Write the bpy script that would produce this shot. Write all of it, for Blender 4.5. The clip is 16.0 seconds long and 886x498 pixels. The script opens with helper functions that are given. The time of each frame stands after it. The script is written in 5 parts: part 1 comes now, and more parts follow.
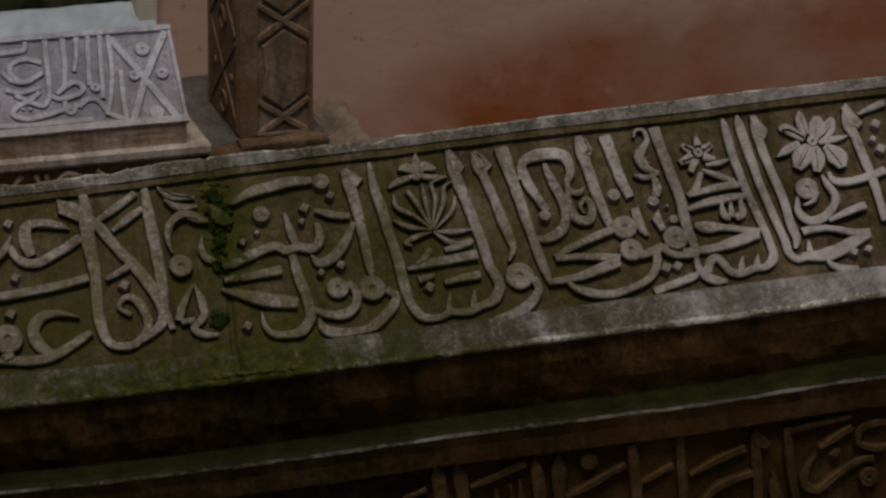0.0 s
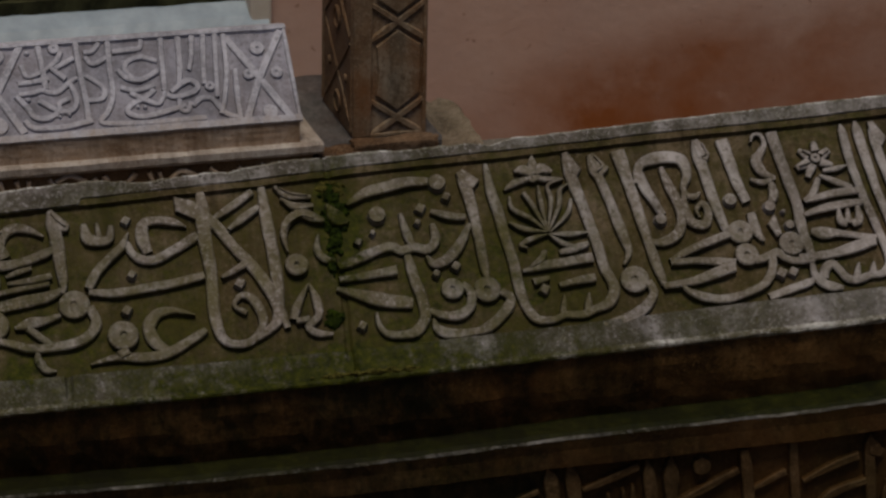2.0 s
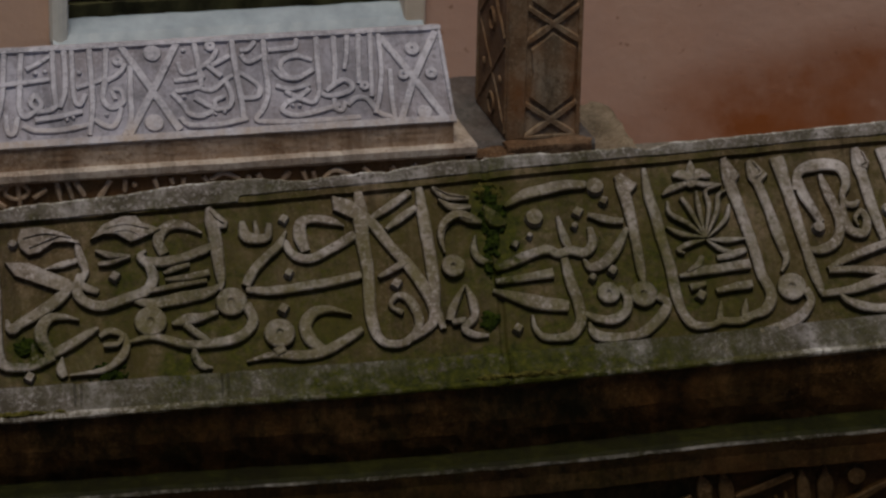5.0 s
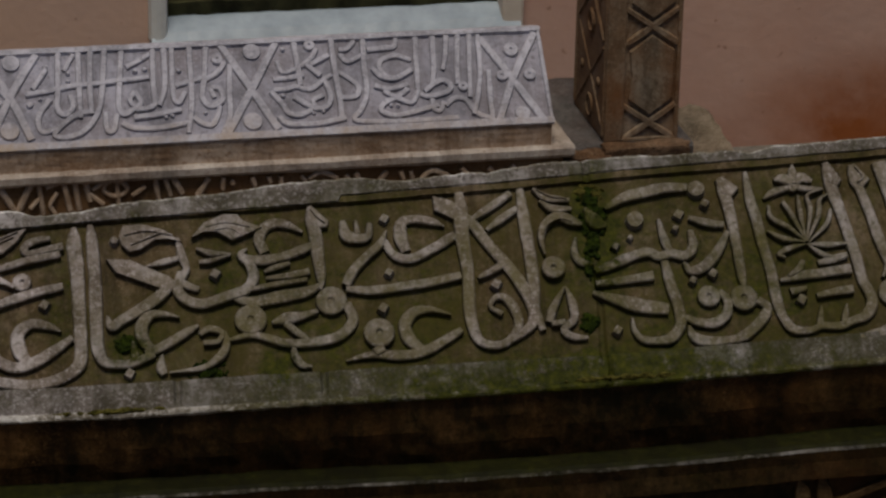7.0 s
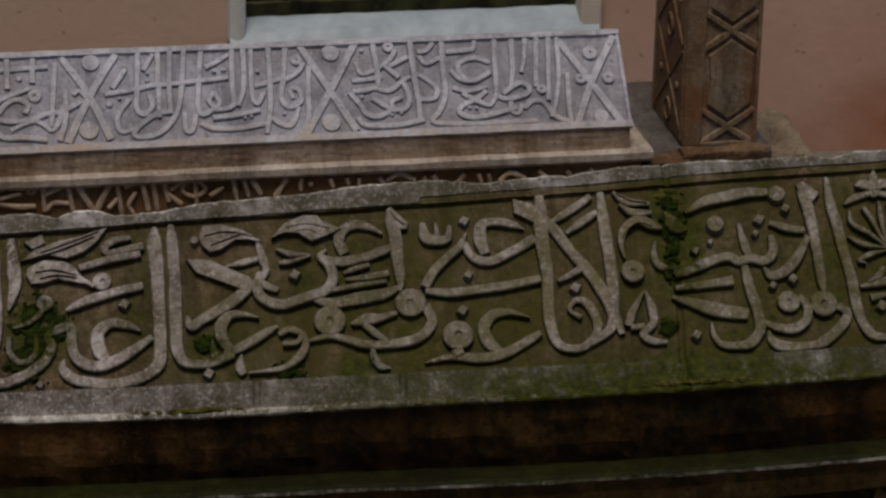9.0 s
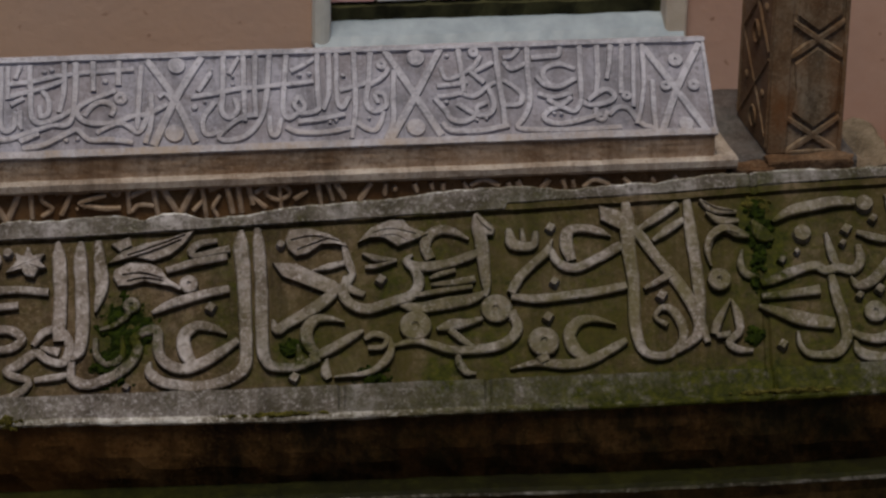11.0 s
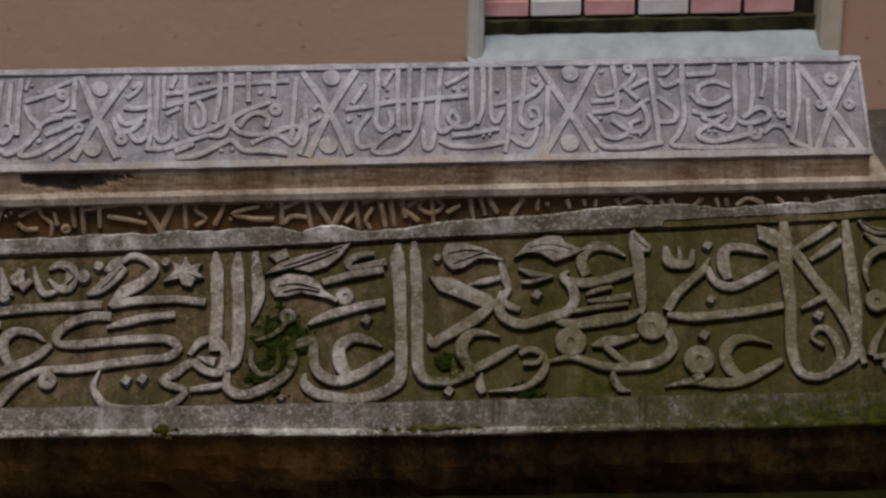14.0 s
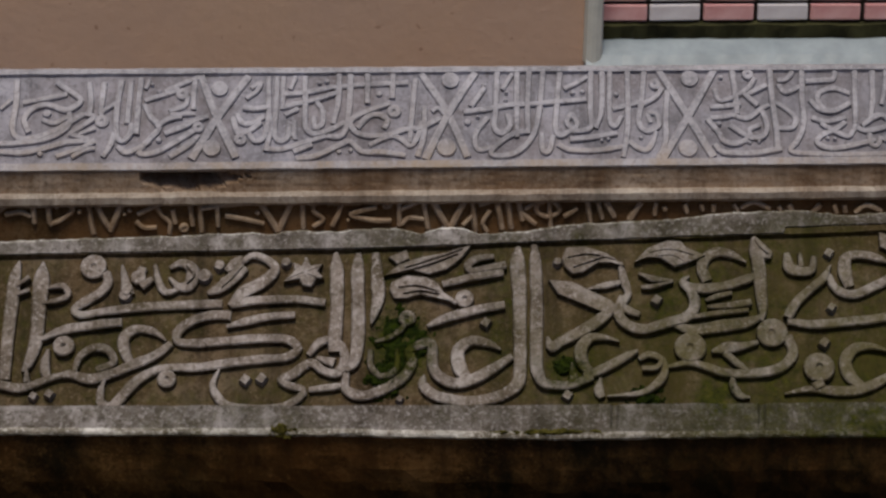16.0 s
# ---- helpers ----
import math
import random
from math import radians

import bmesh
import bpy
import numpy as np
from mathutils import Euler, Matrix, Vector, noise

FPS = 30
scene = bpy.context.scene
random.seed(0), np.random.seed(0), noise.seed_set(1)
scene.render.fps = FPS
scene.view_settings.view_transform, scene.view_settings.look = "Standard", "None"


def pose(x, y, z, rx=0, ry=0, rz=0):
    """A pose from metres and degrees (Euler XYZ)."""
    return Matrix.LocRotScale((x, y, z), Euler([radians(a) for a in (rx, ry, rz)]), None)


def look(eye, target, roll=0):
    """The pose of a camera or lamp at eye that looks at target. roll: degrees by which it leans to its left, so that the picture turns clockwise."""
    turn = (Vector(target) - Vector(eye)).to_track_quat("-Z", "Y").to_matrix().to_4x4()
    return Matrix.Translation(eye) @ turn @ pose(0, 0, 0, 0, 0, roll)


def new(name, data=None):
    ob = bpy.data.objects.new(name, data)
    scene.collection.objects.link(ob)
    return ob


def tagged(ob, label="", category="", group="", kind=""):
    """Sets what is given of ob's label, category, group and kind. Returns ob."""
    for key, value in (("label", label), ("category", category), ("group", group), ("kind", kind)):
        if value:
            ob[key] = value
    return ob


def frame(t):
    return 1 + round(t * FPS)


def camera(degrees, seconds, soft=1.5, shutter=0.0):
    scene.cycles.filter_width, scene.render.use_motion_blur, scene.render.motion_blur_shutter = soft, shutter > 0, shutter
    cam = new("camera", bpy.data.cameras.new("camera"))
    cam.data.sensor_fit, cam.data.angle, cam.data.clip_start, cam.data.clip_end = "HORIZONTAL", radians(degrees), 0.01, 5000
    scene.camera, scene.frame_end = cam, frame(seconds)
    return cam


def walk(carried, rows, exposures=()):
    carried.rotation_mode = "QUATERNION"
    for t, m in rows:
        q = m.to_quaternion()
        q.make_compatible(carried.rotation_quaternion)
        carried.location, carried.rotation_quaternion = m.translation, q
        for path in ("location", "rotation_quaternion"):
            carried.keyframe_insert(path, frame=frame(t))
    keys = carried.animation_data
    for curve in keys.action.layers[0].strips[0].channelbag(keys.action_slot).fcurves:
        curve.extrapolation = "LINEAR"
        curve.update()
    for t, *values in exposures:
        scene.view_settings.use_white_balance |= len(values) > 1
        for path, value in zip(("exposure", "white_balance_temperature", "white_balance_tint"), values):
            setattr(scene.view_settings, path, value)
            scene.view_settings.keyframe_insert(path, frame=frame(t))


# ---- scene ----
cam = camera(15.608, 16.0, soft=2.6)
ROWS = [
    (0.0, -0.0000, -0.0000, 1.9000, 68.547, -1.027, 0.593),
    (0.5, -0.0037, -0.0004, 1.8998, 68.556, -1.002, 1.077),
    (1.0, -0.0074, -0.0005, 1.8997, 68.557, -1.039, 1.612),
    (1.5, -0.0103, -0.0007, 1.8994, 68.555, -1.043, 2.074),
    (2.0, -0.0134, -0.0005, 1.8996, 68.542, -1.061, 2.551),
    (2.5, -0.0158, -0.0005, 1.8996, 68.530, -1.084, 2.993),
    (3.0, -0.0188, -0.0004, 1.8993, 68.520, -1.056, 3.448),
    (3.5, -0.0219, -0.0005, 1.8990, 68.517, -1.091, 3.875),
    (4.0, -0.0252, -0.0007, 1.8990, 68.522, -1.096, 4.306),
    (6.5, -0.0408, -0.0010, 1.8988, 68.516, -1.142, 6.527),
    (7.0, -0.0434, -0.0013, 1.8991, 68.503, -1.125, 6.905),
    (7.5, -0.0455, -0.0018, 1.8991, 68.485, -1.153, 7.267),
    (8.0, -0.0479, -0.0017, 1.8990, 68.465, -1.140, 7.624),
    (8.5, -0.0499, -0.0015, 1.8987, 68.494, -1.129, 7.936),
    (9.0, -0.0520, -0.0019, 1.8987, 68.521, -1.142, 8.264),
    (11.5, -0.0644, -0.0028, 1.8988, 68.593, -1.161, 10.221),
    (12.0, -0.0674, -0.0034, 1.8986, 68.588, -1.166, 10.757),
    (12.5, -0.0706, -0.0033, 1.8986, 68.604, -1.181, 11.214),
    (13.0, -0.0738, -0.0034, 1.8989, 68.686, -1.185, 11.633),
    (13.5, -0.0763, -0.0038, 1.8993, 68.741, -1.177, 11.993),
    (14.0, -0.0785, -0.0045, 1.8996, 68.770, -1.154, 12.384),
    (14.5, -0.0811, -0.0055, 1.8997, 68.790, -1.192, 12.822),
    (15.0, -0.0839, -0.0066, 1.8995, 68.798, -1.189, 13.363),
    (15.5, -0.0872, -0.0070, 1.8991, 68.795, -1.222, 13.898),
    (16.0, -0.0905, -0.0064, 1.8990, 68.780, -1.164, 14.443),
]
EXPOSURES = [(0.0, -0.84), (4.0, -0.72), (7.0, -0.60), (9.0, -0.54), (12.5, -0.41), (16.0, -0.30)]
walk(cam, [(t, pose(x, y, z, rx, ry, rz)) for t, x, y, z, rx, ry, rz in ROWS], EXPOSURES)

# world and sun: an overcast courtyard
world = bpy.data.worlds.new("sky")
scene.world = world
world.use_nodes = True
wn = world.node_tree.nodes
sky = wn.new("ShaderNodeTexSky")
sky.sky_type, sky.sun_disc = "NISHITA", False
sky.sun_elevation, sky.sun_rotation = radians(72), radians(180)
world.node_tree.links.new(sky.outputs[0], wn["Background"].inputs[0])
wn["Background"].inputs[1].default_value = 0.085
sun = new("sun", bpy.data.lights.new("sun", "SUN"))
sun.data.energy, sun.data.angle, sun.data.color = 3.1, radians(20), (1.0, 0.89, 0.72)
sun.matrix_world = look((-0.3, 0.8, 8.6), (-0.3, 3.4, 0.6))


# ---- materials ----
def link(nt, a, b):
    nt.links.new(a, b)


def noise_tex(nt, scale, detail=6.0, rough=0.6, stretch=(1, 1, 1), vec=None):
    n = nt.nodes.new("ShaderNodeTexNoise")
    n.inputs["Scale"].default_value, n.inputs["Detail"].default_value, n.inputs["Roughness"].default_value = scale, detail, rough
    if vec is None:
        vec = nt.nodes.new("ShaderNodeTexCoord").outputs["Object"]
    m = nt.nodes.new("ShaderNodeMapping")
    m.inputs["Scale"].default_value = stretch
    link(nt, vec, m.inputs["Vector"])
    link(nt, m.outputs[0], n.inputs["Vector"])
    return n.outputs["Fac"]


def ramp(nt, fac, *stops):
    r = nt.nodes.new("ShaderNodeValToRGB")
    e = r.color_ramp.elements
    while len(e) < len(stops):
        e.new(0.5)
    for el, (p, col) in zip(e, stops):
        el.position, el.color = p, (*col, 1) if len(col) == 3 else col
    link(nt, fac, r.inputs[0])
    return r.outputs[0]


def grey(nt, fac, lo, hi):
    return ramp(nt, fac, (lo, (0, 0, 0)), (hi, (1, 1, 1)))


def mix(nt, fac, a, b, kind="MIX"):
    m = nt.nodes.new("ShaderNodeMix")
    m.data_type, m.blend_type = "RGBA", kind
    for v, s in ((fac, m.inputs[0]), (a, m.inputs[6]), (b, m.inputs[7])):
        if isinstance(v, (int, float)):
            s.default_value = v
        elif isinstance(v, tuple):
            s.default_value = (*v, 1)
        else:
            link(nt, v, s)
    return m.outputs[2]


def calc(nt, op, a, b, clamp=False):
    m = nt.nodes.new("ShaderNodeMath")
    m.operation, m.use_clamp = op, clamp
    for v, s in ((a, m.inputs[0]), (b, m.inputs[1])):
        if isinstance(v, (int, float)):
            s.default_value = v
        else:
            link(nt, v, s)
    return m.outputs[0]


def spot(nt, centre, size):
    """A soft stain: 1 at the centre, 0 beyond its size."""
    c = nt.nodes.new("ShaderNodeTexCoord").outputs["Object"]
    m = nt.nodes.new("ShaderNodeMapping")
    m.vector_type = "TEXTURE"
    m.inputs["Location"].default_value, m.inputs["Scale"].default_value = centre, size
    link(nt, c, m.inputs["Vector"])
    g = nt.nodes.new("ShaderNodeTexGradient")
    g.gradient_type = "SPHERICAL"
    link(nt, m.outputs[0], g.inputs[0])
    return g.outputs["Fac"]


def material(name, rough=0.8, metal=0.0, bump=0.3, bump_scale=180.0, bump_depth=0.002):
    m = bpy.data.materials.new(name)
    m.use_nodes = True
    nt = m.node_tree
    b = nt.nodes["Principled BSDF"]
    b.inputs["Roughness"].default_value, b.inputs["Metallic"].default_value = rough, metal
    b.inputs["Specular IOR Level"].default_value = 0.5 if rough < 0.6 else 0.12
    if bump:
        bp = nt.nodes.new("ShaderNodeBump")
        bp.inputs["Strength"].default_value, bp.inputs["Distance"].default_value = bump, bump_depth
        f = calc(nt, "ADD", noise_tex(nt, bump_scale), calc(nt, "MULTIPLY", noise_tex(nt, bump_scale / 6), 1.5))
        link(nt, f, bp.inputs["Height"])
        link(nt, bp.outputs[0], b.inputs["Normal"])
    return m, nt, b.inputs["Base Color"]


def stone(name, dark, mid, light, moss=0.0, spots=(), streaks=0.0, warm=(0.20, 0.09, 0.035), warmth=0.0, rough=0.75, bump=0.5, film=(), film_colour=(0.041, 0.032, 0.005), lichen=()):
    """Weathered marble: mottled grey, speckled with lichen, streaked with rain, green where moss holds."""
    m, nt, base = material(name, rough, 0.0, bump, 260.0, 0.0016)
    col = ramp(nt, noise_tex(nt, 16, 9, 0.72), (0.36, dark), (0.5, mid), (0.64, light))
    col = mix(nt, calc(nt, "MULTIPLY", grey(nt, noise_tex(nt, 230, 4, 0.8), 0.52, 0.62), 0.75), col, light)
    col = mix(nt, calc(nt, "MULTIPLY", grey(nt, noise_tex(nt, 130, 5, 0.8), 0.52, 0.63), 0.8), col, dark)
    if streaks:
        col = mix(nt, calc(nt, "MULTIPLY", grey(nt, noise_tex(nt, 34, 7, 0.7, (1.0, 0.12, 0.12)), 0.47, 0.66), streaks), col, tuple(v * 0.3 for v in dark))
    if warmth:
        col = mix(nt, calc(nt, "MULTIPLY", grey(nt, noise_tex(nt, 7, 7, 0.65), 0.42, 0.60), warmth), col, warm)
    for centre, size, power in lichen:
        crust = calc(nt, "MULTIPLY", calc(nt, "MULTIPLY", spot(nt, centre, size), power, True), grey(nt, noise_tex(nt, 26, 9, 0.8), 0.34, 0.62))
        col = mix(nt, crust, col, light)
    for centre, size, power in film:
        film_mask = calc(nt, "MULTIPLY", spot(nt, centre, size), power, True)
        film_mask = calc(nt, "MULTIPLY", film_mask, calc(nt, "ADD", calc(nt, "MULTIPLY", grey(nt, noise_tex(nt, 20, 9, 0.78, (1.0, 0.55, 0.55)), 0.40, 0.60), 0.9), 0.10), True)
        col = mix(nt, film_mask, col, mix(nt, 0.88, col, film_colour))
    cover = calc(nt, "MULTIPLY", grey(nt, noise_tex(nt, 9, 8, 0.7), 0.42, 0.60), moss)
    for centre, size, power in spots:
        cover = calc(nt, "ADD", cover, calc(nt, "MULTIPLY", spot(nt, centre, size), power))
    fine = grey(nt, noise_tex(nt, 95, 7, 0.75), 0.34, 0.62)
    cover = calc(nt, "MULTIPLY", cover, calc(nt, "ADD", calc(nt, "MULTIPLY", fine, 0.85), 0.15), True)
    green = ramp(nt, noise_tex(nt, 120, 4, 0.7), (0.35, (0.013, 0.016, 0.001)), (0.55, (0.034, 0.037, 0.002)), (0.72, (0.066, 0.064, 0.005)))
    link(nt, mix(nt, cover, col, green), base)
    return m


BASE = 0.72  # the carved face's middle above the foot of its tomb


def raised(spots):
    return tuple(((x, y, z + BASE), size, power) for (x, y, z), size, power in spots)


FACE_MOSS = raised((((0.125, 0.03, 0.03), (0.035, 0.10, 0.13), 1.6), ((0.13, -0.08, -0.08), (0.24, 0.05, 0.04), 1.3), ((0.30, 0.0, 0.0), (0.28, 0.14, 0.14), 0.55),
             ((-0.515, -0.015, -0.02), (0.045, 0.05, 0.06), 2.2), ((-0.35, -0.03, -0.04), (0.03, 0.03, 0.03), 1.6), ((-0.205, -0.05, -0.06), (0.035, 0.03, 0.03), 1.6),
             ((-0.2, 0.0, 0.0), (0.32, 0.12, 0.12), 0.35), ((0.02, -0.07, -0.08), (0.3, 0.03, 0.03), 0.7)))
FILM = raised((((0.16, 0.0, -0.02), (0.60, 0.25, 0.25), 1.5), ((0.12, -0.08, -0.09), (0.50, 0.07, 0.06), 1.7), ((-0.22, -0.03, -0.04), (0.26, 0.12, 0.12), 1.0)))
# near-black film: one broad patch mid-length, drips along the neck, one below the crack
DARK_FILM = raised((((0.02, -0.05, -0.14), (0.48, 0.4, 0.4), 2.6), ((-0.33, -0.06, -0.13), (0.045, 0.3, 0.3), 1.6), ((-0.86, -0.06, -0.13), (0.05, 0.3, 0.3), 1.6), ((-0.42, -0.06, -0.13), (0.035, 0.3, 0.3), 1.5), ((-0.735, -0.06, -0.13), (0.04, 0.3, 0.3), 1.3), ((0.15, -0.07, -0.125), (0.075, 0.2, 0.05), 2.6)))
LICHEN = raised((((0.80, 0.0, 0.0), (0.30, 0.25, 0.25), 1.0), ((0.80, -0.1, -0.17), (0.36, 0.1, 0.1), 0.8)))
FILM_THIN = tuple((c, s, p * 0.8) for c, s, p in FILM)
# grimy ground; also paints shade onto the sides of the raised letters
near_field = stone("grimy_shaded_marble", (0.036, 0.023, 0.009), (0.088, 0.059, 0.031), (0.165, 0.122, 0.084), 0.8, FACE_MOSS, 0.75, film=FILM, film_colour=(0.040, 0.033, 0.004))
near_letter = stone("worn_grey_marble", (0.095, 0.072, 0.053), (0.24, 0.202, 0.183), (0.48, 0.44, 0.44), 0.4, FACE_MOSS, 0.45, film=FILM_THIN, lichen=LICHEN, film_colour=(0.105, 0.090, 0.030))
near_border = stone("lichened_marble", (0.058, 0.047, 0.037), (0.143, 0.124, 0.113), (0.37, 0.345, 0.35), 0.45, FACE_MOSS, 0.45, film=FILM, lichen=LICHEN, film_colour=(0.026, 0.025, 0.004))
# pale worn edge; the bright rim of lip and ridge is painted in too
near_edge = stone("worn_highlit_edge", (0.10, 0.085, 0.06), (0.24, 0.215, 0.185), (0.74, 0.72, 0.70), 0.5, raised((((0.10, -0.08, -0.08), (0.34, 0.06, 0.06), 2.2),)), 0.3, film=FILM[:2])
# damp brown neck; shade below the lip is darkened into its colour
near_neck = stone("damp_shaded_marble", (0.022, 0.010, 0.002), (0.078, 0.038, 0.010), (0.16, 0.086, 0.030), 0.10, (), 0.7, warmth=0.6, warm=(0.075, 0.029, 0.006), film=DARK_FILM, lichen=LICHEN[1:], film_colour=(0.005, 0.0042, 0.0008))
# moss tones taken near black, so the ledge's shade sits in the colour
near_ledge = stone("mossy_shaded_ledge", (0.003, 0.004, 0.0004), (0.009, 0.010, 0.0008), (0.022, 0.022, 0.003), 0.3, (), 0.5, film=DARK_FILM[:1], film_colour=(0.005, 0.0042, 0.0008))
# pale front edge of the ledge: a highlight painted as colour
near_ledge_edge = stone("ledge_edge_highlight", (0.030, 0.027, 0.014), (0.085, 0.077, 0.055), (0.34, 0.32, 0.30), 0.4, (), 0.2, film=tuple((c, s, p * 0.4) for c, s, p in DARK_FILM[:1]), lichen=LICHEN[1:], film_colour=(0.005, 0.0042, 0.0008))
# brown stained stone, darkened to paint in the shade of the lower tier
near_low = stone("brown_stained_shaded_marble", (0.014, 0.007, 0.002), (0.042, 0.022, 0.007), (0.09, 0.053, 0.020), 0.2, (), 0.5, warmth=0.5, warm=(0.07, 0.028, 0.006), film=DARK_FILM[:1], film_colour=(0.005, 0.0042, 0.0008))
# darker copy of the letter marble, lower-tier shade included in the colour
near_low_letter = stone("brown_worn_shaded_letters", (0.028, 0.015, 0.005), (0.070, 0.041, 0.016), (0.13, 0.082, 0.040), 0.2, (), 0.5, warmth=0.3, warm=(0.08, 0.04, 0.016))
FAR_GREY = (((0.28, 0.0, 0.43), (0.55, 0.14, 0.14), 0.75),)
FAR_STAINS = (((-0.3, -0.045, 0.375), (1.9, 0.05, 0.05), 1.1), ((-0.45, -0.01, 0.40), (0.12, 0.12, 0.10), 0.5), ((-1.0, 0.0, 0.40), (0.2, 0.1, 0.1), 0.5))
# far marble tones are tinted blue to carry the sky light on the crown
far_field = stone("pale_marble_ground", (0.15, 0.146, 0.172), (0.265, 0.260, 0.307), (0.37, 0.365, 0.435), 0.0, (), 0.4, warmth=0.15, warm=(0.22, 0.13, 0.08), bump=0.3, film=FAR_GREY, film_colour=(0.15, 0.145, 0.168))
far_letter = stone("pale_marble", (0.22, 0.216, 0.245), (0.37, 0.363, 0.415), (0.50, 0.492, 0.565), 0.0, (), 0.2, bump=0.3, film=FAR_STAINS, film_colour=(0.33, 0.26, 0.20))
far_fascia = stone("tawny_marble", (0.17, 0.11, 0.07), (0.31, 0.235, 0.175), (0.42, 0.345, 0.285), 0.0, (), 0.6, warmth=0.4, warm=(0.22, 0.12, 0.06), bump=0.3)
far_cornice = stone("pale_worn_moulding", (0.21, 0.165, 0.135), (0.36, 0.31, 0.27), (0.48, 0.43, 0.39), 0.0, (), 0.5, warmth=0.2, warm=(0.26, 0.16, 0.09), bump=0.3)
far_low = stone("ochre_stained_marble", (0.075, 0.04, 0.016), (0.13, 0.077, 0.034), (0.18, 0.118, 0.063), 0.0, (), 0.4, warmth=0.4, bump=0.3)
far_low_letter = stone("tan_marble", (0.22, 0.155, 0.10), (0.36, 0.275, 0.20), (0.48, 0.39, 0.31), 0.0, (), 0.3, warmth=0.3, warm=(0.25, 0.14, 0.07), bump=0.3)
stela_stone = stone("rust_stained_marble", (0.075, 0.052, 0.034), (0.165, 0.124, 0.082), (0.29, 0.235, 0.175), 0.0, (), 0.5, warmth=0.4, warm=(0.19, 0.085, 0.03), bump=0.4, film=(((0.50, 0.0, 0.05), (0.035, 0.1, 0.09), 1.2), ((0.585, 0.0, 0.12), (0.03, 0.1, 0.2), 0.8)), film_colour=(0.16, 0.062, 0.02))
slab_stone = stone("dark_slab_stone", (0.045, 0.042, 0.043), (0.085, 0.080, 0.080), (0.14, 0.132, 0.13), 0.05, (), 0.3, warmth=0.1, warm=(0.20, 0.09, 0.04))
rubble_stone = stone("beige_rubble", (0.13, 0.10, 0.07), (0.24, 0.19, 0.135), (0.33, 0.27, 0.20), 0.25, (), 0.2)
rust_stone = stone("rusty_broken_stone", (0.05, 0.028, 0.015), (0.10, 0.058, 0.033), (0.19, 0.125, 0.08), 0.05, (), 0.3, warmth=0.3, warm=(0.18, 0.07, 0.02))
paving = stone("grey_paving", (0.08, 0.07, 0.06), (0.14, 0.125, 0.11), (0.22, 0.20, 0.18), 0.3, (), 0.0)


def plaster_material():
    m, nt, base = material("salmon_plaster", 0.9, 0.0, 0.25, 60.0, 0.004)
    col = ramp(nt, noise_tex(nt, 2.2, 5, 0.55), (0.35, (0.48, 0.285, 0.215)), (0.5, (0.52, 0.325, 0.25)), (0.68, (0.56, 0.365, 0.285)))
    col = mix(nt, calc(nt, "MULTIPLY", grey(nt, noise_tex(nt, 34, 5, 0.6), 0.45, 0.75), 0.18), col, (0.42, 0.225, 0.15))
    damp = calc(nt, "MULTIPLY", spot(nt, (1.86, 0.83, -0.46), (1.05, 0.4, 0.30)), 4.4)
    damp = calc(nt, "MULTIPLY", damp, grey(nt, noise_tex(nt, 7.0, 7, 0.6), 0.10, 0.62), True)
    col = mix(nt, calc(nt, "MULTIPLY", damp, 0.92), col, (0.25, 0.066, 0.009))
    pale = calc(nt, "MULTIPLY", spot(nt, (-0.6, 0.83, 0.1), (1.2, 0.5, 0.9)), 0.9, True)
    col = mix(nt, pale, col, (0.57, 0.41, 0.30))
    fleck = calc(nt, "MULTIPLY", grey(nt, noise_tex(nt, 48, 2, 0.4), 0.70, 0.76), 0.5)
    greyed = calc(nt, "MULTIPLY", grey(nt, noise_tex(nt, 3.1, 6, 0.6), 0.40, 0.66), 0.45)
    col = mix(nt, greyed, col, (0.46, 0.33, 0.28))
    link(nt, mix(nt, fleck, col, (0.20, 0.085, 0.045)), base)
    return m


plaster = plaster_material()


def plain(name, a, b, scale=30.0, rough=0.6, bump=0.15):
    m, nt, base = material(name, rough, 0.0, bump, 120.0, 0.001)
    link(nt, ramp(nt, noise_tex(nt, scale, 5, 0.6), (0.35, a), (0.65, b)), base)
    return m


blue_paint = plain("blue_white_paint", (0.21, 0.26, 0.31), (0.31, 0.37, 0.43), 18, 0.5)
white_paint = plain("white_paint", (0.50, 0.51, 0.49), (0.64, 0.65, 0.62), 18, 0.6)
cream_paint = plain("cream_paint", (0.50, 0.43, 0.35), (0.62, 0.55, 0.47), 18, 0.7)
dark_wood = plain("mossy_dark_wood", (0.012, 0.012, 0.006), (0.055, 0.055, 0.025), 22, 0.85, 0.4)
grout = plain("dark_grout", (0.015, 0.012, 0.012), (0.03, 0.025, 0.022), 60, 0.9)
pink_glaze = plain("pink_glaze", (0.60, 0.27, 0.28), (0.80, 0.50, 0.51), 16, 0.3, 0.05)
white_glaze = plain("milky_glaze", (0.62, 0.58, 0.63), (0.82, 0.80, 0.85), 16, 0.3, 0.05)
moss_green = plain("moss_cushion", (0.004, 0.009, 0.0004), (0.022, 0.034, 0.0014), 160, 0.95, 0.8)
moss_gold = plain("dry_moss", (0.03, 0.028, 0.005), (0.11, 0.095, 0.02), 160, 0.95, 0.8)


# ---- building helpers ----
def part(name, bm, mat, parent=None, label=""):
    me = bpy.data.meshes.new(name)
    bm.normal_update()
    bm.to_mesh(me)
    bm.free()
    for mt in mat if isinstance(mat, (list, tuple)) else (mat,):
        me.materials.append(mt)
    ob = new(name, me)
    ob.parent = parent
    if label:
        ob["label"] = label
    return ob


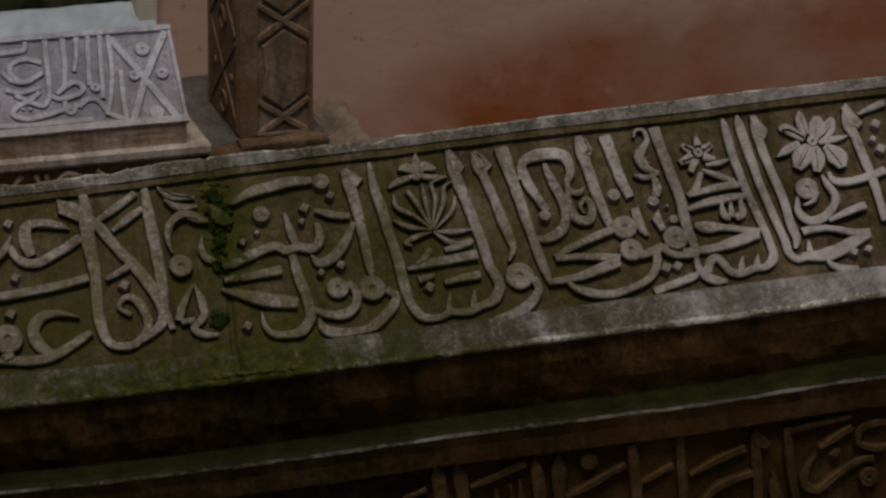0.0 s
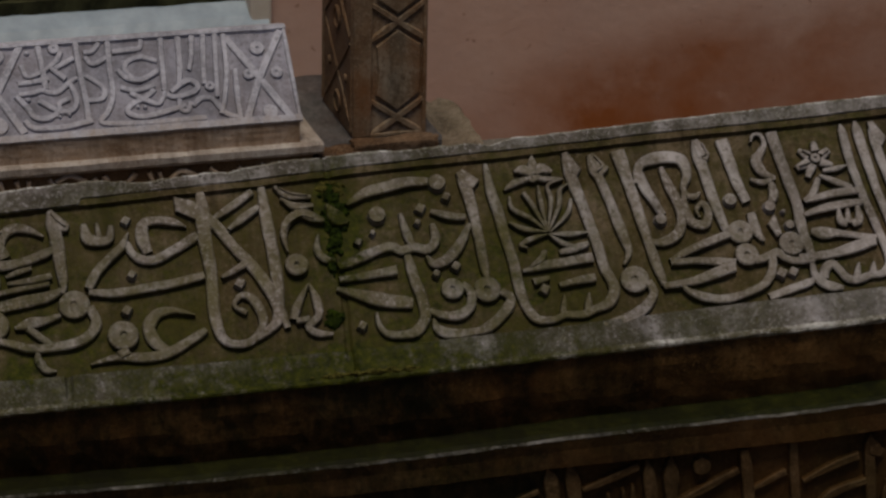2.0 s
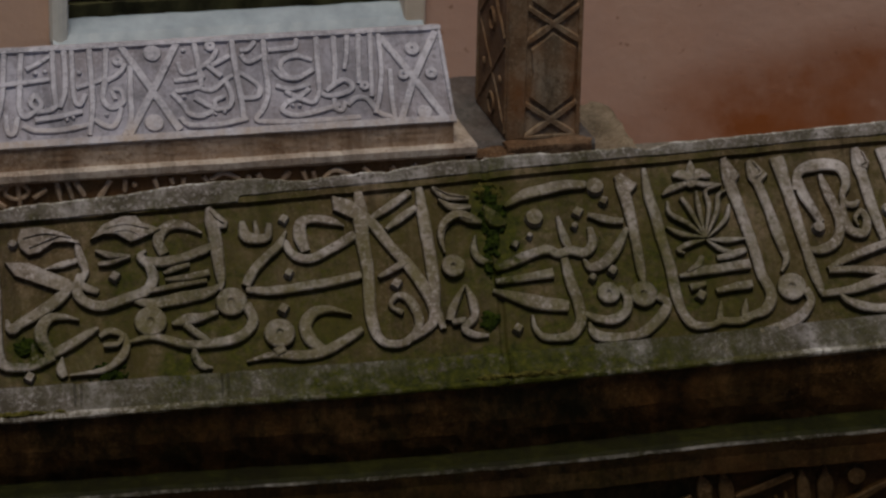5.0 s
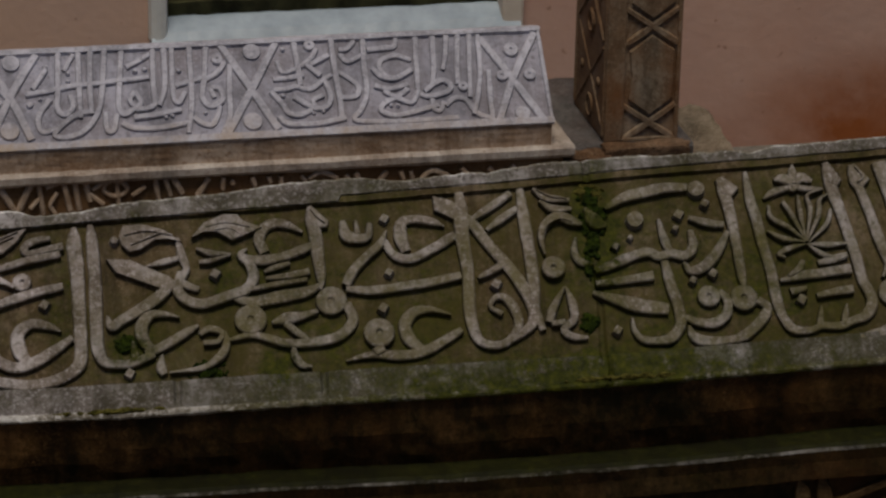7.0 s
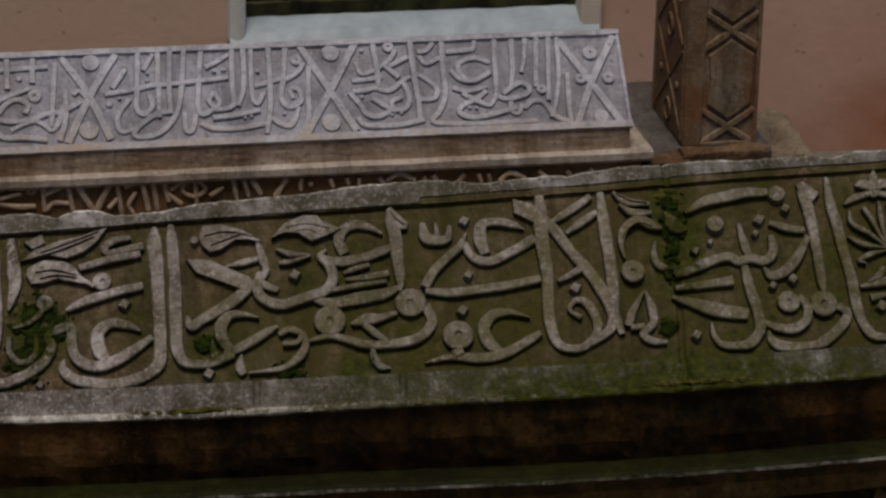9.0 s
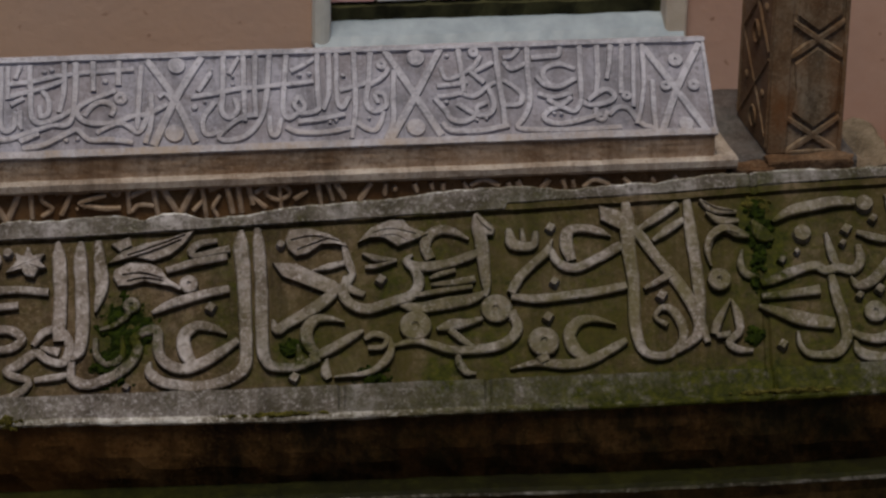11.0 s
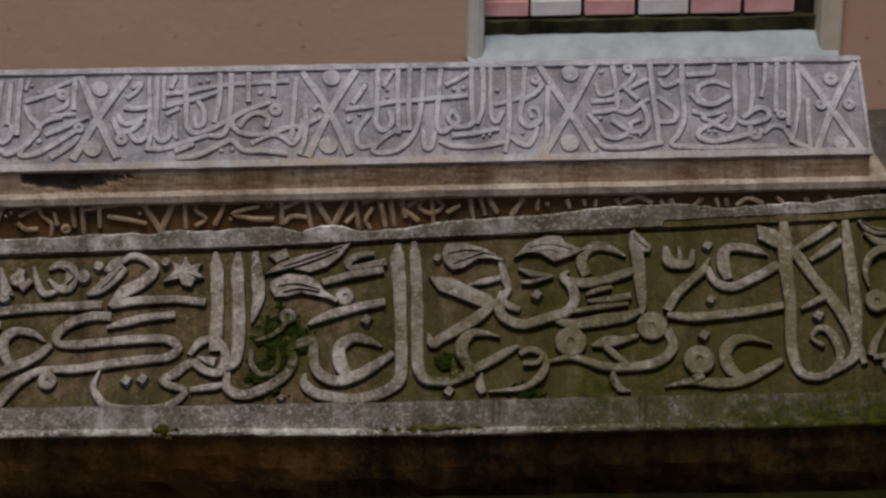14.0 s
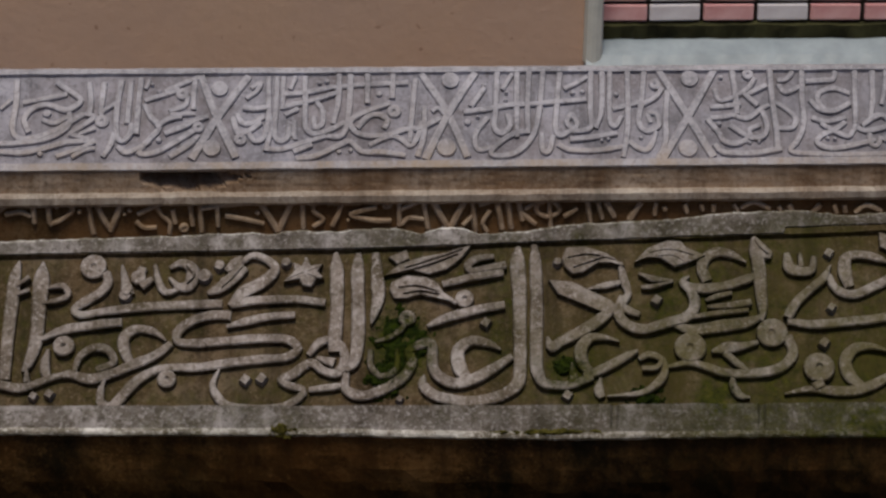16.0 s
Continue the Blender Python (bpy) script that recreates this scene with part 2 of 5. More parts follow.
def empty_at(name, m):
    ob = new(name)
    ob.matrix_world = m
    return ob


def lerp_table(table, x):
    return float(np.interp(x, [p[0] for p in table], [p[1] for p in table]))


def wob(x, y, z, size, amount):
    return (noise.noise(Vector((x, y, z)) / size)) * amount


def extrude(section, x0, x1, step, mats=None, rough=0.0012, seed=0.0, hollow=None):
    """A length of masonry: section(x) gives its outline (y, z), front to back; every length is a little uneven."""
    bm = bmesh.new()
    n = max(2, int((x1 - x0) / step))
    rings = []
    for i in range(n + 1):
        x = x0 + (x1 - x0) * i / n
        row = []
        for j, (y, z) in enumerate(section(x)):
            a = wob(x + seed, j * 3.1, 1.7, 0.03, rough) + wob(x + seed, j * 5.3, 4.2, 0.008, rough * 0.5)
            b = wob(x + seed, j * 2.7, 9.1, 0.03, rough) + wob(x + seed, j * 4.9, 7.7, 0.008, rough * 0.5)
            p = Vector((x, y + a, z + b))
            row.append(bm.verts.new(hollow(p) if hollow else p))
        rings.append(row)
    m = len(rings[0])
    for a, b in zip(rings, rings[1:]):
        for j in range(m):
            k = (j + 1) % m
            f = bm.faces.new((a[j], a[k], b[k], b[j]))
            if mats and j < len(mats):
                f.material_index = mats[j]
    bm.faces.new(rings[0][::-1]).material_index = 0
    bm.faces.new(rings[-1]).material_index = 0
    bmesh.ops.recalc_face_normals(bm, faces=bm.faces)
    return bm


def box(bm, x0, x1, y0, y1, z0, z1, bevel=0.0):
    made = bmesh.ops.create_cube(bm, size=1, matrix=Matrix.LocRotScale(((x0 + x1) / 2, (y0 + y1) / 2, (z0 + z1) / 2), None, (x1 - x0, y1 - y0, z1 - z0)))
    if bevel:
        es = list({e for v in made["verts"] for e in v.link_edges})
        bmesh.ops.bevel(bm, geom=es, offset=bevel, segments=2, profile=0.5, affect="EDGES")
    return bm


# carving: pen strokes raised from a flat ground, in millimetres along and up the face
def smooth(pts, n=7):
    p = [Vector((*q, 0)[:3]) / 1000 for q in pts]
    if len(p) == 2:
        return [p[0].lerp(p[1], i / n) for i in range(n + 1)]
    q = [p[0] * 2 - p[1]] + p + [p[-1] * 2 - p[-2]]
    out = []
    for i in range(1, len(q) - 2):
        for k in range(n):
            t = k / n
            a, b, c, d = q[i - 1], q[i], q[i + 1], q[i + 2]
            out.append(0.5 * ((2 * b) + (c - a) * t + (2 * a - 5 * b + 4 * c - d) * t * t + (3 * b - a - 3 * c + d) * t ** 3))
    return out + [p[-1]]


def pen(width, *pts):
    return ("pen", width, pts)


def brush(*pts):
    """A stroke whose points carry their own width."""
    return ("brush", 0, pts)


def patch(*pts):
    return ("patch", 0, pts)


def dot(at, r):
    return ("dot", r, (at,))


def diamond(at, r):
    return ("diamond", r, (at,))


def ring(width, at, r):
    return ("ring", width, (at,), r)


def rib(*pts):
    """A thin raised vein on top of a leaf."""
    return ("rib", 0, pts)


def eye(at, r):
    """A full round letter head with a small drilled hole."""
    return ("eye", r, (at,))


def prism(bm, outline, base, top, shrink, to3):
    """A raised patch with sloping sides; outline runs round it."""
    c = sum(outline, Vector()) / len(outline)
    lo = [bm.verts.new(to3(p, base)) for p in outline]
    hi = [bm.verts.new(to3(p + (c - p).normalized() * shrink, top)) for p in outline]
    mid = bm.verts.new(to3(c, top + 0.0008))
    n = len(lo)
    for i in range(n):
        bm.faces.new((lo[i], lo[(i + 1) % n], hi[(i + 1) % n], hi[i]))
        bm.faces.new((hi[i], hi[(i + 1) % n], mid))


def plate(bm, outline, base, top, to3):
    """A raised flat patch of any outline with a narrow worn edge."""
    c = sum(outline, Vector()) / len(outline)
    rows = [[bm.verts.new(to3(p + (c - p).normalized() * k, z)) for p in outline] for k, z in ((-0.0008, base), (0.0, top - 0.0013), (0.0011, top))]
    n = len(outline)
    for k, (lo, hi) in enumerate(zip(rows, rows[1:])):
        for i in range(n):
            # sides take the second, darker material: shade painted round the plate
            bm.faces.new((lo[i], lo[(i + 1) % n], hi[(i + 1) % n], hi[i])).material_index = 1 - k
    bm.faces.new(rows[-1])


def ribbon(bm, line, widths, base, top, to3, closed=False, soft=False):
    n = len(line)
    rows = []
    for i, p in enumerate(line):
        a = line[(i - 1) % n] if closed else line[max(i - 1, 0)]
        b = line[(i + 1) % n] if closed else line[min(i + 1, n - 1)]
        d = (b - a).normalized() if (b - a).length > 1e-9 else Vector((1, 0, 0))
        s = Vector((-d.y, d.x, 0))
        w = widths[i] / 2 * (1 + wob(p.x, p.y, 3.3, 0.012, 0.10))
        e = w * 0.55 if soft else min(0.0013, w * 0.4)
        dz, drop = wob(p.x, p.y, 8.1, 0.02, 0.0016), 0.003 if soft else 0.0014
        rows.append([bm.verts.new(to3(p + s * o, z)) for o, z in ((w + 0.0008, base), (w, top - drop + dz), (w - e, top + dz), (0, top + dz * 0.6), (e - w, top + dz), (-w, top - drop + dz), (-w - 0.0008, base))])
    pairs = list(zip(rows, rows[1:])) + ([(rows[-1], rows[0])] if closed else [])
    for a, b in pairs:
        for j in range(6):
            # outer flanks use the darker ground colour as painted shade
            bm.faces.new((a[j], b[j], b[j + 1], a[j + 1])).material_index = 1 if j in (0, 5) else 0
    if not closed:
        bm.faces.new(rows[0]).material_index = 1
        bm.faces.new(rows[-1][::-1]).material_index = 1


def disc_line(at, r, n=14):
    c = Vector((*at, 0)) / 1000
    return [c + Vector((math.cos(a), math.sin(a), 0)) * r / 1000 for a in (2 * math.pi * i / n for i in range(n))]


def carve(glyphs, base, top, to3, first=0, soft=False, swell=1.05):
    bm = bmesh.new()
    for i, g in enumerate(glyphs, first):
        z = top + (i % 9) * 0.00028 - 0.001
        kind, w = g[0], g[1] / 1000
        if kind == "brush":
            line = smooth(g[2], 5)
            ribbon(bm, [Vector((p.x, p.y, 0)) for p in line], [max(0.0012, p.z * swell) for p in line], base, z, to3, False, soft)
        elif kind == "rib":
            line = smooth(g[2], 4)
            ribbon(bm, [Vector((p.x, p.y, 0)) for p in line], [p.z for p in line], top - 0.0015, top + 0.0026, to3)
        elif kind == "patch":
            plate(bm, [Vector((*p, 0)) / 1000 for p in g[2]], base, z + 0.0004, to3)
        elif kind == "pen":
            line = smooth(g[2])
            n = len(line) - 1
            taper = [w * (1.0 + 0.10 * math.sin(5 * t + i)) * (0.9 + 0.16 * min(1, 5 * t)) * (0.86 + 0.2 * min(1, 6 * (1 - t))) for t in (k / n for k in range(n + 1))]
            ribbon(bm, line, taper, base, z, to3, False, soft)
        elif kind == "dot":
            prism(bm, disc_line(g[2][0], g[1]), base, z, 0.002, to3)
        elif kind == "diamond":
            c, r = Vector((*g[2][0], 0)) / 1000, w
            prism(bm, [c + Vector(v) * r for v in ((1.0, 0.25, 0), (-0.1, 1.0, 0), (-1.0, -0.2, 0), (0.15, -1.0, 0))], base, z + 0.0005, 0.0018, to3)
        elif kind == "ring":
            ribbon(bm, disc_line(g[2][0], g[3], 18), [w] * 18, base, z, to3, True, soft)
        elif kind == "eye":
            ribbon(bm, disc_line(g[2][0], g[1] * 0.62, 18), [w * 0.86] * 18, base, z, to3, True, soft)
            plate(bm, disc_line(g[2][0], g[1] * 0.5, 12), base, z - 0.0026, to3)
    bmesh.ops.recalc_face_normals(bm, faces=bm.faces)
    return bm


R2 = math.sqrt(0.5)


def on_face(p, n):
    """p along and up a face that leans back 45 degrees, n out of it."""
    return Vector((p.x, (p.y - n) * R2, (p.y + n) * R2))


def sec(h, n):
    return ((h - n) * R2, (h + n) * R2)


# ---- setting ----
FAR = pose(-0.7694, 4.2662, 0.4254, 0, 0, 19.13)
NEAR = pose(-0.3448, 2.9766, 0.6878, 0, -2.5, 13.0)

bm = bmesh.new()
bmesh.ops.create_grid(bm, x_segments=40, y_segments=40, size=60)
for v in bm.verts:
    v.co.z = wob(v.co.x, v.co.y, 0, 3.0, 0.01)
tagged(part("ground", bm, paving), "worn grey stone paving of a small courtyard", "ground", kind="structure")

WIN_X0, WIN_X1, WIN_Z0, WIN_Z1 = -0.046, 0.526, -0.147, 0.85


def wall_with_opening():
    bm = bmesh.new()
    y0, y1, lo, hi = 0.83, 1.10, -0.46, 2.6
    for x0, x1, z0, z1 in ((-4.5, WIN_X0, lo, hi), (WIN_X1, 5.5, lo, hi), (WIN_X0, WIN_X1, lo, WIN_Z0 - 0.05), (WIN_X0, WIN_X1, WIN_Z1, hi)):
        box(bm, x0, x1, y0, y1, z0, z1)
    ob = part("wall_north", bm, plaster)
    ob.matrix_world = FAR
    return tagged(ob, "salmon plaster courtyard wall with rusty damp stains low down", "wall", kind="structure")


wall_with_opening()
# unseen walls added to close the yard and block light from the horizon
for nm, x0, x1, y0, y1 in (("unseen_wall_south", -4.5, 5.5, -7.25, -7.0), ("unseen_wall_west", -4.75, -4.5, -7.25, 1.1), ("unseen_wall_east", 5.5, 5.75, -7.25, 1.1)):
    ob = part(nm, box(bmesh.new(), x0, x1, y0, y1, -0.46, 2.2), plaster)
    ob.matrix_world = FAR
    tagged(ob, "plain salmon plaster wall, unseen, added to cut low sky light", "wall", kind="structure")

# window: painted surround, mossy rail, rows of pink and milky glazed panes
win = empty_at("window_1", FAR)
tagged(win, "window with blue-white painted sill and pink and milky panes", "window", kind="structure")
sill = extrude(lambda x: [(0.792, -0.190), (0.818, -0.163), (0.846, -0.147), (0.90, -0.141), (0.90, -0.20), (0.80, -0.20)], -0.072, 0.556, 0.02, rough=0.0012)
part("window_sill", sill, blue_paint, win, "blue-white painted sill with worn rounded edge")
part("jamb", box(bmesh.new(), -0.075, WIN_X0 + 0.002, 0.808, 0.90, -0.186, 0.85, 0.012), white_paint, win)
part("jamb", box(bmesh.new(), WIN_X1 - 0.002, 0.562, 0.812, 0.90, -0.186, 0.85, 0.006), cream_paint, win, "cream painted jamb")
part("bottom_rail", extrude(lambda x: [(0.853, -0.152), (0.851, -0.1225), (0.866, -0.1205), (0.93, -0.1205), (0.93, -0.150)], WIN_X0, WIN_X1, 0.012, rough=0.003), dark_wood, win, "dark mossy bottom rail")
part("backing", box(bmesh.new(), WIN_X0 - 0.003, WIN_X1 + 0.003, 0.868, 0.95, -0.1225, 0.852), grout, win)
shape = bpy.data.meshes.new("pane")
bm = box(bmesh.new(), -0.0425, 0.0425, -0.006, 0.006, -0.0145, 0.0145, 0.003)
bm.to_mesh(shape)
bm.free()
shape_b = shape.copy()
shape.materials.append(pink_glaze)
shape_b.materials.append(white_glaze)
for r in range(26):
    for k in range(6):
        kind = (k + r * 2 + (r // 3)) % 2 if (k, r) != (5, 0) else 0
        pane = new("pane", shape_b if kind else shape)
        pane.parent = win
        pane.location = (WIN_X0 + 0.037 + 0.0905 * k + random.uniform(-0.002, 0.002), 0.863, -0.1025 + 0.0345 * r)
        pane.rotation_euler = (0, random.uniform(-0.02, 0.02), 0)

# ---- far tomb ----
far_tomb = empty_at("marble_tomb", FAR @ pose(0, 0, -0.4254))
tagged(far_tomb, "pale carved marble tomb with gabled inscribed top and ochre frieze", "tomb")
LIFT = Matrix.Translation((0, 0, 0.4254))
FX0, FX1 = -1.45, 0.397


def far_part(name, bm, mat, label=""):
    bmesh.ops.transform(bm, matrix=LIFT, verts=bm.verts)
    return part(name, bm, mat, far_tomb, label)


def far_crown(x):
    return [sec(-0.0665, -0.001), sec(-0.0655, 0.001), sec(-0.055, 0.001), sec(-0.053, -0.0052), sec(0.081, -0.0052), sec(0.083, 0.0), sec(0.089, 0.0), sec(0.0915, -0.003),
            (0.085, 0.058), (0.20, -0.05), (0.19, -0.056), (-0.03, -0.056)]


def chipped(p):
    d = math.hypot((p.x + 0.735 + wob(p.x, p.z, 2, 0.02, 0.02)) / 0.060, (p.z + 0.0615) / 0.0125) + wob(p.x, p.z, 6, 0.014, 0.55)
    if p.y < 0.02 and d < 1.25:
        p.y += 0.04 * max(0.0, 1 - (d / 1.25) ** 3) + wob(p.x, p.z, 5, 0.01, 0.006)
    return p


def far_neck(x):
    return [(-0.0445, -0.0465), (-0.0442, -0.054), (-0.044, -0.059), (-0.044, -0.064), (-0.044, -0.069), (-0.044, -0.074), (-0.0445, -0.082), (0.17, -0.082), (0.17, -0.0465)]


far_part("crown", extrude(far_crown, FX0, FX1, 0.01, [1, 1, 1, 0, 1, 1, 1, 1, 1, 1, 1, 1], 0.0008), (far_field, far_letter))
far_part("neck", extrude(far_neck, FX0 + 0.01, FX1 - 0.004, 0.006, rough=0.0008, seed=3, hollow=chipped), far_fascia, "tawny streaked neck with a broken hole")
far_part("cornice", extrude(lambda x: [(-0.046, -0.0805), (-0.053, -0.0795), (-0.0585, -0.0830), (-0.0585, -0.0925), (-0.054, -0.0975), (-0.045, -0.099), (0.19, -0.099), (0.19, -0.0825)], FX0 - 0.02, 0.425, 0.01, rough=0.001, seed=8), far_cornice)
far_part("frieze", extrude(lambda x: [(-0.048, -0.0965), (-0.048, -0.175), (-0.06, -0.178), (-0.06, -0.20), (0.19, -0.20), (0.19, -0.0965)], FX0 - 0.01, 0.41, 0.015, rough=0.0008, seed=11), far_low, "ochre frieze ground")
far_part("plinth", extrude(lambda x: [(-0.085, -0.199), (-0.09, -0.21), (-0.09, -0.43), (0.24, -0.43), (0.24, -0.199)], FX0 - 0.04, 0.40, 0.03, rough=0.002, seed=17), far_low)
for x in (394, -1440):
    far_part("carved_border", carve([pen(5, (x, 84), (x, 10), (x, -58))], -0.006, 0.0, on_face), far_letter)
FACE, LOW = "face", "low"
KINDS = {"pen": "letter", "brush": "letter", "patch": "letter", "ring": "letter", "eye": "letter", "rib": "leaf_vein", "dot": "dot", "diamond": "dot"}


def far_word(name, plane, *glyphs):
    for i, g in enumerate(glyphs):
        if plane == FACE:
            far_part(KINDS[g[0]] if name != "carved_cross" else name, carve((g,), -0.0065, 0.0, on_face, i % 4, swell=1.16), (far_letter, far_field))
        else:
            far_part(KINDS[g[0]], carve((g,), -0.002, 0.006, lambda p, n: Vector((p.x, -0.0475 - n, p.y)), i, True), (far_low_letter, far_low))


# ---- near tomb ----
near_tomb = empty_at("marble_tomb", NEAR @ pose(0, 0, -BASE))
tagged(near_tomb, "weathered grey marble tomb with raised lettering, moss and chipped ridge", "tomb")
NLIFT = Matrix.Translation((0, 0, BASE))
NX0, NX1 = -1.30, 1.20
RIDGE = [(-1.3, 0.094), (-0.915, 0.098), (-0.778, 0.101), (-0.692, 0.103), (-0.647, 0.1025), (-0.612, 0.1065), (-0.578, 0.105), (-0.521, 0.1065), (-0.497, 0.1005), (-0.477, 0.1065), (-0.454, 0.106), (-0.437, 0.0995), (-0.396, 0.1005),
         (-0.351, 0.1075), (-0.24, 0.1135), (-0.188, 0.1185), (-0.124, 0.1205), (-0.057, 0.1155), (-0.034, 0.1185), (0.023, 0.1185), (0.05, 0.122), (0.093, 0.125), (0.233, 0.1265), (0.274, 0.1265), (0.294, 0.1215), (0.316, 0.1285), (0.473, 0.1335), (0.651, 0.1395), (0.844, 0.1425), (1.2, 0.15)]
GROOVE = [(-1.3, 0.078), (-0.863, 0.083), (-0.635, 0.084), (-0.495, 0.086), (-0.354, 0.090), (-0.1, 0.096), (0.045, 0.100), (0.165, 0.105), (0.313, 0.108), (0.469, 0.113), (0.615, 0.115), (0.739, 0.12), (0.84, 0.122), (1.2, 0.13)]
# the broken block sags at its crack: lower edge of the crown, foot of the lettering, and lift of the ledge
LIP = [(-1.3, -0.106), (-0.853, -0.111), (-0.575, -0.115), (-0.474, -0.1185), (-0.36, -0.1215), (-0.17, -0.1215), (-0.05, -0.1228), (0.1, -0.1225), (0.246, -0.120), (0.496, -0.115), (0.627, -0.1135), (0.784, -0.107), (1.2, -0.099)]
SILL = [(-1.3, -0.078), (-0.855, -0.081), (-0.41, -0.0855), (0.0, -0.087), (0.108, -0.0885), (0.339, -0.084), (0.516, -0.078), (0.727, -0.074), (1.2, -0.066)]
SLOTS = ((-0.162, 0.0025), (-0.305, 0.0018))
LEDGE = [(-1.3, 0.008), (-0.353, 0.0055), (-0.2, 0.004), (-0.05, 0.001), (0.1, 0.001), (0.21, 0.003), (0.33, 0.007), (0.44, 0.008), (0.593, 0.0095), (0.744, 0.0165), (1.2, 0.022)]


def near_part(name, bm, mat, label=""):
    bmesh.ops.transform(bm, matrix=NLIFT, verts=bm.verts)
    return part(name, bm, mat, near_tomb, label)


def near_crown(x):
    g = lerp_table(GROOVE, x)
    t = lerp_table(RIDGE, x) + (wob(x, 0.3, 0, 0.022, 0.0016) + wob(x, 4.3, 0, 0.007, 0.0012) + min(0.0, wob(x, 9.1, 0, 0.045, 0.006) + 0.002)) * (1.0 if x < 0.35 else 0.4)
    t = max(t, g + 0.006)
    g2 = min(g + 0.0075, t - 0.004) if x > -0.13 else g + 0.001
    s = lerp_table(SILL, x)
    lip = lerp_table(LIP, x) + wob(x, 1.3, 0, 0.02, 0.0007) + wob(x, 3.9, 0, 0.005, 0.0006) + min(0, wob(x, 7.7, 0, 0.05, 0.004) + 0.0022)
    return [sec(lip, -0.004), sec(lip, 0.0008), sec(lip + 0.002, 0.0022), sec(lip + 0.0045, 0.002), sec(lip + 0.007, 0.0), sec((lip + s) / 2, 0.0), sec(s, 0.0), sec(s + 0.0025, -0.0075), sec(-0.03, -0.008), sec(0.03, -0.008), sec(g - 0.002, -0.0075), sec(g, -0.002),
            sec(g2 - 0.0006, -0.002), sec(g2, 0.0), sec(t - 0.0022, 0.0003), sec(t, -0.0010), sec(t + 0.001, -0.007), sec(t - 0.004, -0.03), (0.30, -0.07), (0.29, -0.085), (-0.055, -0.088)]


def slotted(p):
    """The crack between the two blocks, and two short mason's slots sunk in the lower border."""
    h, n = (p.y + p.z) * R2, (p.z - p.y) * R2
    if n > -0.02 and abs(p.x - 0.119 - wob(h, 2.0, 5.0, 0.02, 0.008)) < 0.0021:
        p.y, p.z = p.y + 0.003 * R2, p.z - 0.003 * R2
    for x, w in SLOTS:
        if abs(p.x - x) < w and n > -0.006 and lerp_table(LIP, p.x) + 0.008 < h < lerp_table(SILL, p.x) + 0.001:
            p.y, p.z = p.y + 0.004 * R2, p.z - 0.004 * R2
    return p


near_part("crown", extrude(near_crown, NX0, NX1, 0.003, [2, 2, 2, 2, 1, 1, 0, 0, 0, 0, 0, 0, 1, 1, 2, 2, 1, 1, 1, 1, 1], 0.0007, hollow=slotted), (near_field, near_border, near_edge))
def near_neck_line(x):
    """A neck that hangs straight under the lip and draws in towards the ledge."""
    lip, foot = lerp_table(LIP, x), lerp_table(LEDGE, x) - 0.1675
    y0, z0 = (lip + 0.004) * R2 + 0.0022, (lip - 0.004) * R2 + 0.003
    fall = ((0.0, 0.0), (0.12, 0.0), (0.3, 0.001), (0.5, 0.003), (0.68, 0.006), (0.84, 0.010), (1.0, 0.014))
    return [(y0 + d, z0 + (foot - z0) * k) for k, d in fall] + [(0.27, foot), (0.27, z0)]


near_part("neck", extrude(near_neck_line, NX0 + 0.02, NX1 - 0.02, 0.012, rough=0.002, seed=5), near_neck, "dark damp brown concave neck with shade in its colour")
def lifted(x, outline):
    d = lerp_table(LEDGE, x)
    return [(y, z + d) for y, z in outline]


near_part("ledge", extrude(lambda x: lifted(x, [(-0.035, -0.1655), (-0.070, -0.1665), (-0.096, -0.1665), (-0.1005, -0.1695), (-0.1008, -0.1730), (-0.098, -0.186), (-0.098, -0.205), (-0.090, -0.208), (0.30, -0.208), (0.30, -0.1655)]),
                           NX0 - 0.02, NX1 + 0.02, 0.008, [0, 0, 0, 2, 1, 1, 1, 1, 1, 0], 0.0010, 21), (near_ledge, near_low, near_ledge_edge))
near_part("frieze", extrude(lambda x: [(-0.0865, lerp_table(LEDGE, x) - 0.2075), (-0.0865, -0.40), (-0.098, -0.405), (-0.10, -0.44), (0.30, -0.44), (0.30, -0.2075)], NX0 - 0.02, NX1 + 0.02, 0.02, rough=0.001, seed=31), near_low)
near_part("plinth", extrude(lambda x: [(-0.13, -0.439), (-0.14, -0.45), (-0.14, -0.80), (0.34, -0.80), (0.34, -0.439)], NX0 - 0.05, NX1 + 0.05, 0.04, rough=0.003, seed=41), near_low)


def near_word(plane, *glyphs):
    for i, g in enumerate(glyphs):
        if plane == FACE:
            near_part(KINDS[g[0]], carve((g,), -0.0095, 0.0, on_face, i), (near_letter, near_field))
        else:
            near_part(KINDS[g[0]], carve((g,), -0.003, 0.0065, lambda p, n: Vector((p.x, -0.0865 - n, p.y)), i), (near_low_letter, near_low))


# lettering of the near tomb
near_word(FACE,
    brush((663, 112, 3.0), (664, 100, 8.5), (666, 64, 8.4), (671, 31, 8.4), (678, -1, 8.4), (684, -34, 8.4), (684, -50, 9.5), (674, -59, 7.7), (663, -59, 7.7), (647, -63, 8.3), (636, -60, 8.3), (630, -50, 7.7), (624, -43, 8.3), (616, -48, 9.5), (612, -58, 9.5)),
    brush((668, -45, 1.8), (666, -52, 6.0), (664, -59, 7.7)),
    brush((652, -45, 1.8), (649, -54, 6.5), (647, -63, 7.7)),
    brush((603, -40, 4.7), (604, -54, 7.7), (611, -64, 10.6), (620, -69, 9.5), (630, -71, 5.3)))
